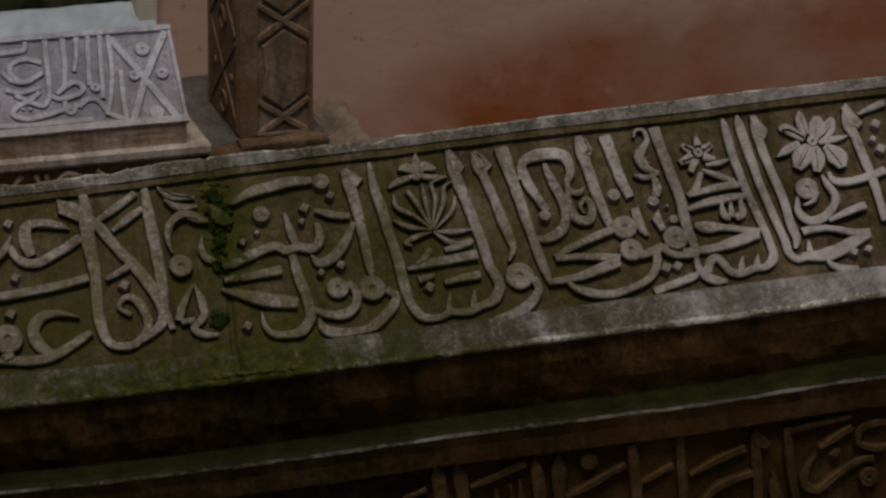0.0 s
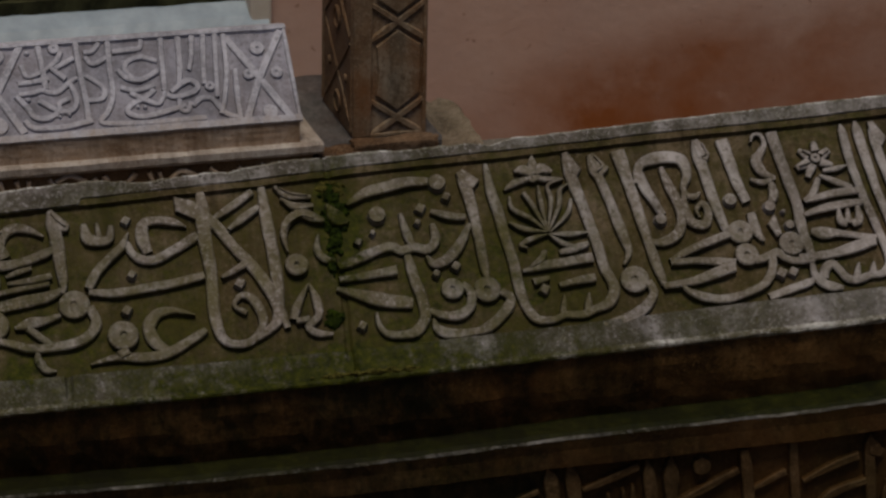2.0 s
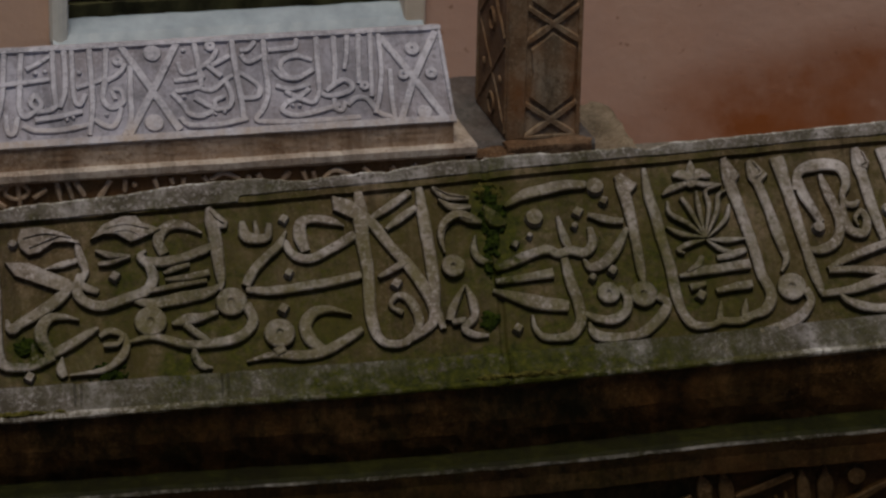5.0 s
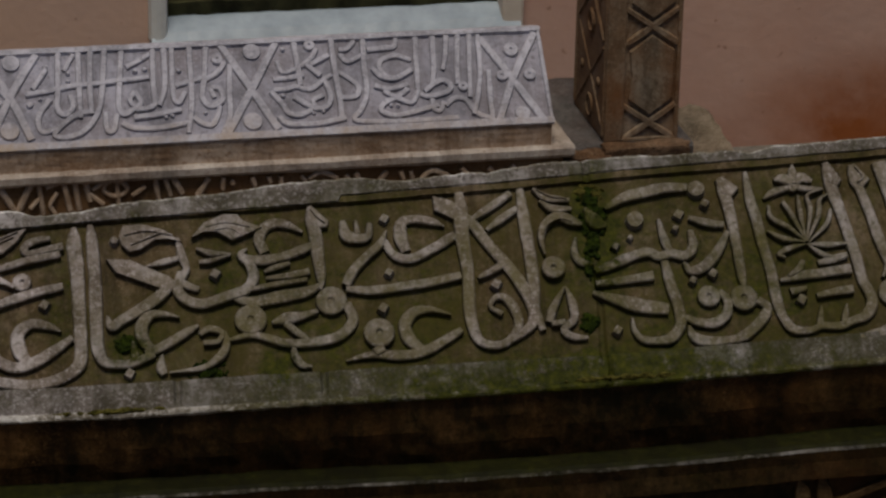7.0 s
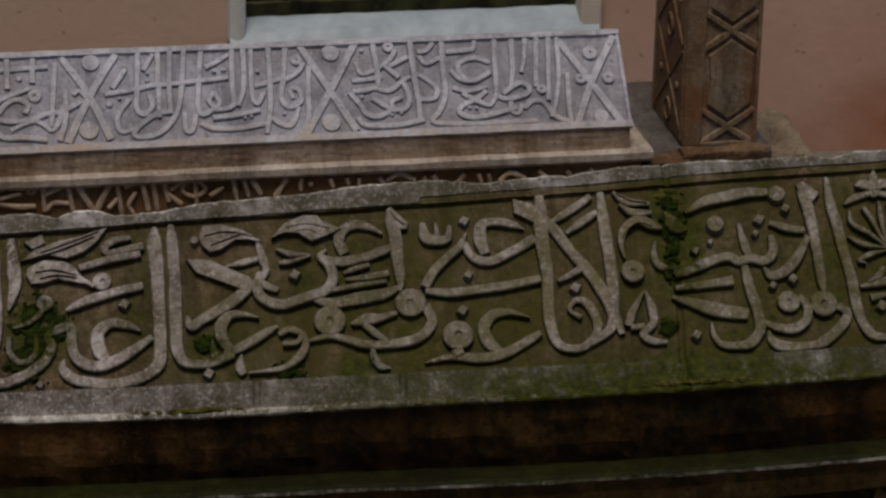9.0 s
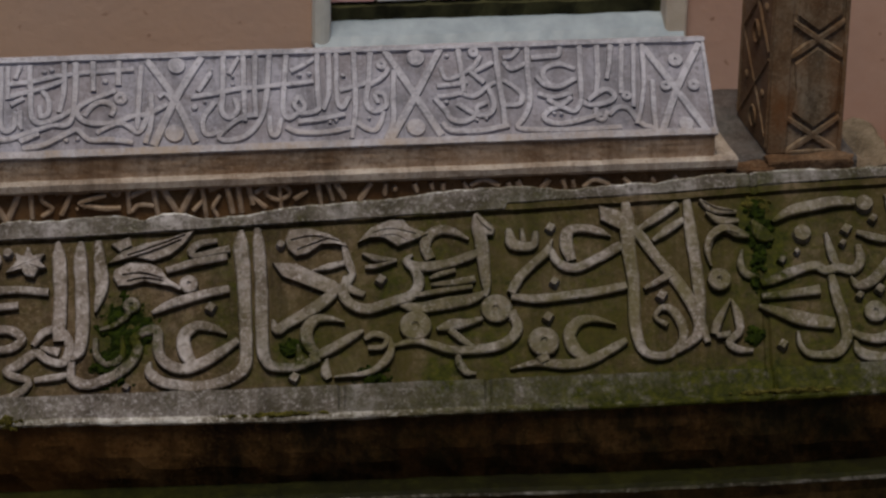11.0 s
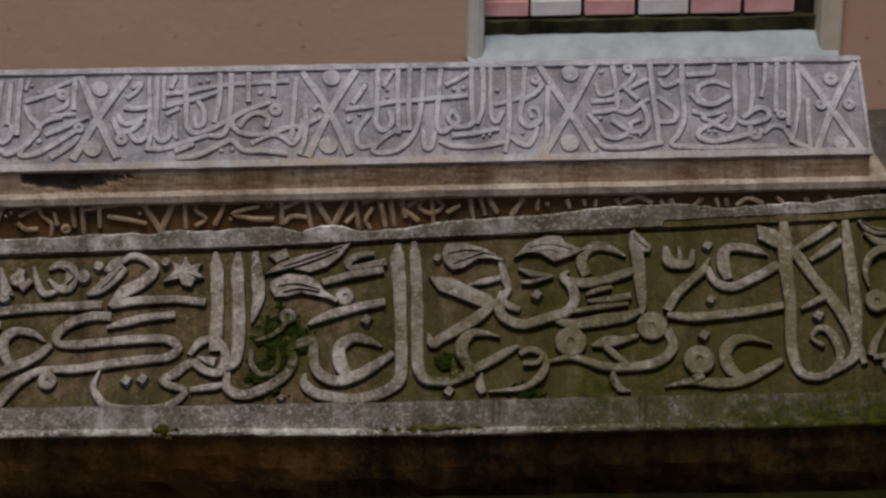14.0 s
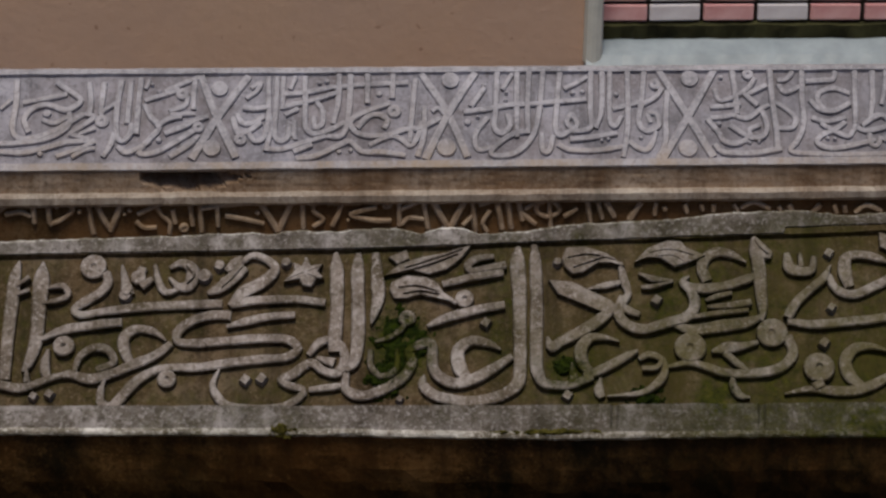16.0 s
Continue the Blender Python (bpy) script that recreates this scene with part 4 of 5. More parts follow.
near_word(FACE,
    brush((-607, -29, 5.6), (-596, -16, 7.9), (-582, -13, 7.3), (-573, -22, 7.9), (-571, -37, 9.0), (-578, -49, 8.9), (-592, -46, 7.8), (-605, -37, 8.4), (-623, -50, 9.5), (-634, -55, 6.7), (-626, -61, 7.8), (-611, -67, 6.7), (-620, -78, 7.8), (-636, -85, 8.9), (-664, -87, 11.1), (-686, -82, 8.9), (-697, -71, 7.8), (-701, -59, 6.2), (-695, -43, 2.2)),
    brush((-599, -32, 5.0), (-581, -38, 9.5)),
    brush((-606, -66, 5.6), (-586, -64, 6.7), (-574, -62, 5.6)),
    diamond((-669, -55), 7.3),
    diamond((-653, -54), 7.3))
near_word(FACE,
    brush((-685, 14, 9.6), (-703, 15, 9.0), (-723, 9, 9.0), (-737, -2, 9.0), (-737, -13, 7.9), (-719, -15, 9.0), (-688, -13, 9.0), (-655, -11, 9.0), (-629, -12, 9.0), (-618, -22, 9.0), (-629, -31, 7.9), (-654, -33, 9.0), (-688, -37, 9.0), (-718, -41, 9.0), (-744, -41, 7.9), (-760, -44, 8.4), (-777, -55, 10.1), (-790, -70, 10.1), (-800, -81, 9.0), (-811, -78, 8.4), (-812, -64, 6.2), (-808, -52, 1.7)),
    eye((-747, -53), 9.0),
    brush((-689, 2, 3.9), (-672, 7, 7.9), (-650, 12, 7.9), (-621, 14, 6.8)),
    eye((-825, 69), 12.6))
near_word(FACE,
    brush((-812, 63, 8.5), (-810, 52, 9.1), (-817, 41, 9.1), (-831, 32, 9.1), (-842, 23, 7.9), (-835, 17, 7.4), (-814, 20, 7.9), (-780, 24, 9.1), (-746, 26, 9.1), (-694, 27, 9.1)),
    brush((-686, 26, 7.9), (-661, 30, 9.1), (-622, 31, 7.9), (-591, 27, 7.9)),
    brush((-687, 25, 4.5), (-673, 39, 12.5), (-653, 51, 11.3), (-642, 64, 9.1), (-651, 75, 7.4), (-665, 79, 7.4), (-678, 70, 4.6)),
    brush((-796, 70, 2.3), (-793, 56, 7.4), (-789, 38, 12.5)),
    brush((-775, 67, 8.0), (-780, 54, 9.7)),
    brush((-765, 55, 5.7), (-776, 46, 8.5)),
    dot((-792, 37), 7.4),
    eye((-779, 56), 7.4))
near_word(FACE,
    brush((-763, 70, 3.4), (-758, 50, 6.8), (-750, 40, 6.8), (-735, 45, 3.4)),
    brush((-748, 67, 4.6), (-736, 72, 8.0), (-725, 65, 11.4), (-727, 49, 12.5), (-738, 46, 7.4), (-748, 56, 2.8)),
    dot((-713, 58), 8.5),
    dot((-698, 69), 6.8),
    brush((-709, 38, 4.5), (-697, 44, 10.2), (-684, 55, 12.5), (-673, 67, 10.2)),
    brush((-691, 62, 5.7), (-682, 70, 11.4), (-675, 76, 6.8)),
    dot((-693, 51), 5.7),
    dot((-631, 71), 6.3),
    patch((-633, 49), (-622, 61), (-624, 70), (-615, 66), (-611, 77), (-606, 66), (-594, 68), (-599, 60), (-593, 53), (-601, 51), (-605, 43), (-614, 45), (-617, 52)))
near_word(FACE,
    dot((-610, 58), 3.4),
    brush((-749, -12, 1.7), (-762, -2, 6.8), (-779, 1, 9.0), (-790, -7, 10.2), (-791, -19, 11.3), (-784, -36, 9.0)),
    brush((-744, -15, 7.3), (-761, -29, 9.0), (-780, -37, 10.1), (-800, -46, 9.0), (-822, -52, 10.1), (-842, -47, 7.9), (-852, -48, 6.2), (-864, -51, 6.7), (-878, -57, 7.3), (-894, -61, 9.0), (-913, -57, 9.0)),
    brush((-839, -44, 4.5), (-834, -28, 6.8), (-821, -19, 7.9), (-806, -22, 7.9), (-801, -35, 7.3), (-817, -43, 6.7)),
    eye((-851, -17), 10.2),
    brush((-874, -10, 4.0), (-853, 0, 9.1), (-825, 5, 9.1), (-794, 8, 8.5)))
near_word(FACE,
    brush((-876, 75, 2.3), (-877, 57, 14.8), (-878, 27, 13.6), (-879, -9, 12.4), (-885, -33, 9.6), (-891, -44, 2.3)),
    brush((-900, 76, 2.9), (-904, 58, 11.4), (-906, 21, 12.5), (-908, -21, 11.3), (-908, -52, 9.6)),
    brush((-866, -20, 3.4), (-869, -39, 10.1), (-865, -51, 7.3)),
    brush((-887, -40, 2.3), (-886, -55, 6.7)),
    diamond((-879, -70), 6.2),
    diamond((-863, -68), 6.7),
    brush((-875, 29, 3.4), (-857, 33, 5.7), (-849, 39, 5.7), (-855, 48, 6.3), (-870, 46, 3.4)),
    brush((-902, 48, 3.4), (-889, 58, 5.1)),
    brush((-901, 39, 3.4), (-888, 44, 4.6)))
near_word(LOW,
    brush((310, -200, 2.3), (314, -215, 14.4), (316, -242, 13.8)),
    brush((331, -197, 2.3), (336, -215, 14.4), (339, -245, 13.8)),
    brush((277, -233, 4.6), (301, -225, 5.8)),
    brush((347, -229, 4.6), (374, -220, 8.0), (405, -208, 8.6)),
    brush((413, -202, 2.3), (416, -222, 12.6), (419, -256, 11.5)),
    brush((438, -201, 2.3), (439, -222, 14.9), (439, -258, 11.5)),
    dot((471, -215), 10.9),
    brush((447, -253, 5.8), (480, -238, 8.0), (510, -224, 6.9)),
    brush((515, -201, 8.0), (518, -222, 11.5), (521, -255, 11.5), (522, -269, 10.3)),
    brush((524, -249, 4.6), (543, -240, 6.9), (561, -232, 7.5)))
near_word(LOW,
    brush((568, -198, 8.0), (569, -229, 9.2), (572, -276, 9.2)),
    brush((579, -245, 4.6), (607, -232, 8.0), (638, -222, 8.6)),
    brush((649, -198, 2.3), (649, -219, 10.3), (653, -286, 10.3)),
    patch((648, -197), (665, -219), (660, -225), (648, -221)),
    brush((593, -277, 6.9), (610, -262, 9.2), (646, -251, 6.9)),
    brush((668, -253, 1.7), (670, -273, 12.6), (674, -289, 12.6)),
    brush((682, -202, 8.0), (684, -224, 9.2), (688, -257, 9.2), (694, -292, 8.0)),
    brush((686, -208, 6.9), (716, -203, 6.9), (751, -199, 5.8)),
    brush((718, -231, 4.6), (735, -221, 8.0), (753, -211, 8.0)),
    diamond((735, -239), 7.5))
near_word(LOW,
    brush((760, -233, 6.9), (762, -218, 8.0), (775, -211, 8.0), (792, -211, 6.9)),
    brush((762, -233, 5.8), (779, -240, 8.0), (792, -239, 6.9)),
    brush((715, -238, 2.3), (704, -256, 8.0), (703, -272, 9.2), (718, -280, 8.0), (736, -266, 8.0), (761, -253, 8.0), (778, -251, 6.9)),
    eye((773, -272), 10.3),
    brush((373, -235, 2.3), (374, -250, 6.9)),
    brush((388, -232, 2.3), (390, -252, 6.9)),
    brush((398, -228, 2.3), (399, -253, 8.0)))
near_word(FACE,
    rib((-519, 58, 1.7), (-490, 66, 2.8), (-458, 78, 1.7)),
    rib((-512, 63, 1.1), (-484, 72, 2.2), (-454, 83, 1.1)),
    rib((-518, 42, 1.7), (-499, 44, 2.8), (-478, 37, 1.7)),
    rib((-513, 35, 1.1), (-496, 38, 2.2), (-477, 34, 1.1)),
    rib((-349, 72, 1.7), (-326, 76, 3.3), (-301, 69, 1.7)),
    rib((-343, 61, 1.1), (-330, 66, 2.2), (-312, 72, 1.7)),
    rib((-267, 76, 1.7), (-247, 80, 3.3), (-223, 73, 1.7)))
near_word(FACE,
    rib((-259, 72, 1.1), (-244, 73, 2.2), (-233, 66, 1.1)),
    rib((-161, 89, 1.7), (-156, 81, 2.8), (-148, 73, 1.7)))
near_word(FACE,
    rib((-629, 52, 1.7), (-614, 59, 2.8), (-599, 64, 1.7)),
    rib((-611, 72, 1.7), (-611, 59, 2.8), (-610, 46, 1.7)),
    rib((-623, 68, 1.1), (-611, 59, 2.2), (-598, 52, 1.1)),
    rib((-731, 68, 1.1), (-723, 58, 2.2), (-730, 49, 1.1)),
    rib((-695, 44, 1.1), (-684, 55, 2.2), (-675, 66, 1.1)),
    rib((-795, 41, 1.1), (-790, 37, 2.8), (-785, 43, 1.1)))
near_word(FACE,
    rib((746, 107, 1.1), (748, 98, 2.8), (749, 84, 1.7)),
    rib((763, 100, 1.1), (761, 90, 3.3), (756, 79, 1.7)),
    rib((778, 97, 1.1), (771, 87, 3.3), (761, 78, 1.7)),
    rib((724, 92, 1.1), (733, 91, 2.8), (746, 80, 1.7)),
    rib((733, 49, 1.1), (740, 60, 3.9), (747, 69, 1.7)),
    rib((752, 43, 1.1), (755, 55, 3.3), (755, 67, 1.7)),
    rib((778, 44, 1.1), (775, 55, 3.9), (767, 67, 1.7)))
near_word(FACE,
    rib((616, 85, 1.1), (624, 79, 2.2)),
    rib((610, 67, 1.1), (622, 71, 2.2)),
    rib((644, 83, 1.1), (635, 78, 2.2)),
    rib((68, 95, 1.1), (83, 86, 2.2), (98, 83, 1.1)),
    rib((70, 46, 1.1), (75, 55, 2.2), (88, 62, 2.8), (101, 57, 1.7)),
    rib((512, 103, 1.7), (515, 92, 2.2), (510, 88, 1.7)),
    rib((397, 99, 1.7), (404, 88, 2.2), (398, 82, 1.7)))
near_word(FACE,
    brush((-545, -25, 5.0), (-545, -41, 6.1), (-537, -51, 6.1), (-527, -51, 6.1), (-519, -44, 6.1), (-519, -23, 3.3)),
    brush((-541, -16, 3.3), (-528, -12, 5.0), (-516, -4, 5.5), (-510, 4, 4.4)),
    eye((-509, 9), 8.0))
# lettering of the far tomb
far_word("letter", FACE,
    brush((-971, 75, 7.1), (-972, 40, 7.1), (-977, 5, 7.1), (-973, -11, 7.1), (-959, -16, 7.1), (-935, -11, 7.1), (-908, 3, 7.1), (-879, 22, 7.1)),
    brush((-994, 30, 4.7), (-979, 45, 5.5)),
    brush((-963, 40, 6.3), (-932, 46, 6.3), (-902, 53, 7.1)),
    brush((-916, 71, 6.3), (-901, 59, 7.1), (-883, 43, 7.1), (-902, 28, 7.1), (-928, 36, 7.1), (-949, 31, 7.1), (-961, 14, 7.1), (-955, -6, 7.1)),
    brush((-936, 14, 6.3), (-920, 8, 6.3), (-900, 18, 6.3)),
    dot((-930, 23), 7.1))
far_word("letter", FACE,
    brush((-900, 27, 6.3), (-898, 12, 6.3), (-904, -1, 6.3), (-931, -16, 7.1), (-970, -22, 7.1), (-996, -23, 7.1)),
    brush((-996, -35, 7.1), (-962, -37, 7.1), (-924, -28, 7.1), (-900, -21, 7.1), (-865, -20, 6.3)),
    dot((-939, -39), 5.4),
    brush((-917, -43, 6.3), (-885, -32, 6.3), (-864, -21, 5.5)),
    brush((-900, -8, 7.1), (-872, -17, 5.5)),
    brush((-896, -45, 5.5), (-879, -34, 6.3), (-864, -31, 5.5)),
    brush((-899, -9, 6.3), (-877, 6, 6.3), (-865, 17, 7.1), (-879, 22, 5.5)),
    brush((-871, 71, 7.1), (-869, 40, 7.1), (-872, 17, 7.1)),
    brush((-850, 71, 7.1), (-854, 39, 7.1), (-855, 20, 6.3)))
far_word("letter", FACE,
    eye((-854, 11), 9.5),
    brush((-863, 0, 5.5), (-886, -9, 4.7)),
    brush((-854, 25, 5.5), (-833, 39, 5.5)),
    brush((-826, 74, 7.1), (-833, 30, 7.1), (-834, -8, 7.1), (-827, -20, 7.1), (-816, -11, 7.1), (-813, 6, 6.3)),
    brush((-837, -6, 7.1), (-842, -25, 7.1), (-853, -44, 6.3)),
    brush((-813, 74, 7.1), (-816, 39, 7.1), (-819, 7, 7.1)),
    brush((-799, 77, 7.1), (-803, 39, 7.1), (-807, -10, 7.1)),
    brush((-833, -29, 6.3), (-821, -38, 7.1), (-803, -31, 7.1), (-788, -20, 6.3)))
far_word("letter", FACE,
    brush((-795, 36, 6.3), (-787, 17, 7.1), (-775, 0, 7.1), (-795, -25, 7.1), (-803, -39, 7.1), (-784, -39, 7.1), (-760, -27, 7.1), (-727, -5, 7.1)),
    brush((-795, 42, 6.3), (-767, 51, 6.3), (-746, 59, 6.3)),
    brush((-787, 74, 4.7), (-793, 60, 4.7)),
    dot((-784, 67), 4.0),
    dot((-774, 56), 4.7),
    brush((-767, 55, 6.3), (-744, 67, 6.3), (-718, 78, 6.3)),
    brush((-779, 0, 7.1), (-764, 12, 6.3), (-743, 17, 6.3)),
    brush((-768, -9, 7.1), (-744, 0, 7.1), (-725, 10, 7.1), (-707, 17, 5.5)),
    eye((-742, 52), 8.7),
    brush((-734, 49, 6.3), (-739, 34, 6.3), (-761, 25, 6.3)))
far_word("letter", FACE,
    brush((-724, 74, 7.1), (-726, 52, 7.1), (-727, 28, 6.3)),
    brush((-760, 20, 5.5), (-725, 21, 5.5)),
    eye((-721, 0), 7.9),
    dot((-776, -19), 5.4),
    brush((-761, -45, 7.1), (-733, -26, 7.1), (-720, -12, 5.5)))
far_word("carved_cross", FACE,
    brush((-716, 80, 8.7), (-697, 21, 9.5), (-670, -47, 9.5)),
    brush((-649, 79, 8.7), (-693, 16, 9.5), (-731, -49, 9.5)))
far_word("letter", FACE,
    dot((-690, 60), 13.4),
    dot((-703, -32), 14.2),
    brush((-653, 44, 5.5), (-637, 57, 5.5), (-633, 68, 6.3), (-646, 60, 5.5)),
    brush((-658, 30, 7.1), (-642, 28, 7.1), (-620, 31, 6.3)),
    brush((-667, 21, 6.3), (-660, 7, 7.1), (-646, 6, 7.1), (-629, 16, 6.3)),
    brush((-673, 16, 7.1), (-666, -9, 7.1), (-651, -6, 7.1), (-633, 7, 6.3)),
    eye((-663, -19), 8.7),
    brush((-651, -10, 6.3), (-643, -22, 6.3), (-631, -18, 6.3), (-625, -1, 7.1), (-622, 22, 6.3)),
    brush((-621, 78, 6.3), (-622, 29, 6.3), (-621, -5, 6.3), (-628, -37, 6.3)))
far_word("letter", FACE,
    brush((-609, 78, 6.3), (-612, 29, 6.3), (-615, -10, 7.1), (-608, -22, 7.1), (-597, -15, 7.1), (-594, 8, 6.3)),
    brush((-600, 78, 6.3), (-603, 27, 5.5)),
    brush((-583, 78, 5.5), (-591, 58, 5.5)),
    brush((-600, 31, 7.1), (-555, 42, 6.3), (-521, 54, 6.3)),
    brush((-599, 50, 6.3), (-570, 53, 7.1), (-523, 62, 6.3), (-459, 66, 6.3), (-426, 67, 6.3)),
    brush((-600, 18, 6.3), (-581, 28, 6.3)),
    brush((-570, 78, 7.1), (-571, 37, 7.1), (-572, 2, 7.1), (-563, -11, 7.1), (-541, -7, 7.1), (-515, 7, 6.3)))
far_word("letter", FACE,
    brush((-555, 39, 6.3), (-547, 24, 7.1), (-548, 5, 7.1), (-558, -2, 6.3), (-560, 16, 6.3)),
    brush((-522, 81, 7.1), (-525, 37, 7.1), (-533, 4, 6.3)),
    brush((-506, 81, 7.9), (-509, 37, 7.9), (-515, -2, 7.1), (-525, -16, 7.1), (-542, -15, 6.3)),
    brush((-482, 81, 7.1), (-484, 35, 6.3)),
    brush((-446, 81, 7.1), (-449, 43, 7.1)),
    eye((-447, 23), 9.5),
    brush((-452, 35, 6.3), (-484, 23, 6.3), (-508, 9, 7.1), (-504, -7, 7.1), (-486, -15, 7.1), (-454, -14, 7.1), (-434, -6, 7.1), (-410, -3, 7.1), (-383, 11, 6.3)))
far_word("letter", FACE,
    brush((-499, -3, 6.3), (-485, 14, 7.1), (-469, 18, 7.1), (-457, 9, 7.1), (-462, -4, 6.3)),
    dot((-467, 50), 5.4),
    dot((-550, 68), 4.7),
    dot((-540, 70), 4.7),
    brush((-587, 9, 6.3), (-588, -12, 7.1), (-586, -20, 4.7)),
    brush((-628, -34, 6.3), (-604, -34, 7.1), (-572, -24, 6.3), (-543, -15, 6.3)),
    brush((-590, -39, 7.1), (-563, -28, 6.3)),
    brush((-587, -50, 7.1), (-557, -45, 7.1), (-525, -29, 7.1), (-510, -24, 7.1), (-494, -39, 7.1), (-463, -41, 7.1), (-434, -46, 6.3)),
    brush((-484, -29, 6.3), (-454, -16, 6.3), (-438, -21, 7.1), (-426, -31, 6.3), (-415, -16, 7.1), (-409, 7, 6.3)))
far_word("letter", FACE,
    dot((-526, -39), 4.7),
    dot((-510, -37), 4.7),
    brush((-415, 73, 7.1), (-421, 27, 7.1), (-427, -26, 6.3)),
    brush((-404, 29, 7.1), (-407, -16, 7.1), (-417, -48, 7.1)),
    brush((-394, 22, 5.5), (-385, 27, 5.5), (-376, 17, 5.5)))
far_word("carved_cross", FACE,
    brush((-407, 81, 8.7), (-373, 22, 9.5), (-347, -49, 9.5)),
    brush((-330, 82, 8.7), (-369, 22, 9.5), (-406, -52, 9.5)))
far_word("letter", FACE,
    dot((-366, 71), 14.2),
    dot((-376, -34), 15.0),
    brush((-350, 21, 7.1), (-317, 25, 7.1), (-285, 31, 7.1), (-245, 33, 6.3), (-175, 39, 6.3)),
    brush((-318, 59, 6.3), (-328, 44, 6.3), (-339, 29, 6.3)),
    dot((-319, 63), 4.7),
    brush((-299, 84, 7.1), (-304, 26, 7.1), (-307, -3, 7.1), (-297, -13, 7.1), (-285, -1, 7.1), (-288, 18, 6.3)),
    brush((-278, 80, 5.5), (-293, 55, 5.5)),
    dot((-288, 51), 4.0),
    dot((-289, 39), 4.0),
    brush((-271, 84, 7.1), (-274, 26, 7.1), (-276, -19, 5.5)),
    brush((-254, 84, 7.1), (-259, 26, 7.1), (-260, -14, 6.3)))
far_word("letter", FACE,
    brush((-234, 84, 7.1), (-242, 26, 7.1), (-252, -13, 7.1), (-273, -39, 7.1), (-297, -48, 7.1), (-314, -44, 6.3), (-304, -30, 6.3), (-280, -13, 7.1), (-258, -10, 6.3)),
    brush((-316, 12, 7.1), (-334, -13, 7.1), (-332, -37, 7.1), (-311, -34, 6.3)),
    dot((-345, 5), 6.0),
    dot((-330, 13), 4.0),
    brush((-210, 83, 7.1), (-218, 26, 7.1), (-221, -4, 7.1), (-215, -17, 7.1), (-198, -8, 6.3)),
    brush((-241, -12, 6.3), (-241, -39, 7.1), (-232, -40, 7.1), (-225, -16, 6.3)),
    brush((-206, 56, 6.3), (-187, 65, 5.5), (-171, 75, 5.5)),
    dot((-194, 50), 4.7),
    dot((-180, 52), 4.7))
far_word("letter", FACE,
    brush((-197, 18, 6.3), (-190, 0, 7.1), (-198, -5, 6.3), (-205, 5, 6.3), (-197, 18, 6.3)),
    brush((-166, 84, 7.1), (-170, 25, 7.1), (-172, -5, 7.1), (-198, -11, 6.3)),
    brush((-150, 84, 7.1), (-154, 25, 7.1), (-165, -6, 6.3)),
    brush((-202, -23, 7.1), (-169, -20, 7.1), (-135, -14, 6.3)),
    brush((-219, -30, 7.1), (-202, -39, 7.1), (-162, -40, 7.1), (-124, -34, 6.3)),
    brush((-139, 84, 6.3), (-143, 25, 6.3), (-143, 3, 6.3), (-136, -3, 6.3), (-127, 13, 6.3)),
    dot((-132, 47), 4.7),
    brush((-114, 84, 7.1), (-117, 16, 7.1), (-121, -18, 7.1), (-128, -51, 5.5)))
far_word("letter", FACE,
    brush((-90, 83, 7.1), (-97, 34, 7.1), (-103, 3, 7.1), (-92, -11, 7.1), (-75, -2, 7.1), (-77, 15, 6.3), (-89, 17, 6.3), (-86, 2, 5.5)),
    brush((-139, 24, 6.3), (-99, 34, 6.3)),
    eye((-76, 62), 7.9),
    brush((-66, 57, 6.3), (-76, 42, 6.3), (-95, 31, 6.3)),
    brush((-119, -26, 6.3), (-107, -37, 7.1), (-94, -40, 7.1), (-85, -28, 6.3), (-79, -12, 5.5)),
    dot((-101, -21), 4.0),
    dot((-157, -25), 4.0),
    dot((-148, -23), 4.0),
    brush((-59, 53, 7.1), (-64, 7, 7.1), (-67, -28, 7.1), (-80, -55, 6.3)))
far_word("carved_cross", FACE,
    brush((-69, 84, 8.7), (-34, 15, 9.5), (-1, -52, 9.5)),
    brush((12, 87, 8.7), (-30, 15, 9.5), (-73, -55, 9.5)))
far_word("letter", FACE,
    dot((-26, 71), 14.2),
    dot((-36, -38), 15.0))
far_word("letter", FACE,
    dot((19, 73), 4.7),
    brush((36, 86, 7.1), (38, 43, 7.1), (38, 15, 7.1)),
    eye((58, 77), 7.9),
    brush((67, 71, 6.3), (58, 56, 6.3), (41, 44, 5.5)),
    brush((9, 55, 6.3), (15, 36, 5.5), (41, 43, 6.3)),
    brush((0, 26, 6.3), (30, 28, 7.1), (44, 31, 6.3)),
    brush((49, 48, 6.3), (68, 28, 7.1)),
    brush((56, 46, 6.3), (84, 60, 6.3)),
    brush((-1, 9, 6.3), (20, 10, 6.3), (32, 13, 6.3), (52, 8, 7.1), (74, 23, 6.3), (85, 29, 5.5)),
    brush((-5, 7, 7.1), (9, -13, 7.1), (16, -27, 7.1), (31, -32, 7.1), (50, -25, 7.1)))
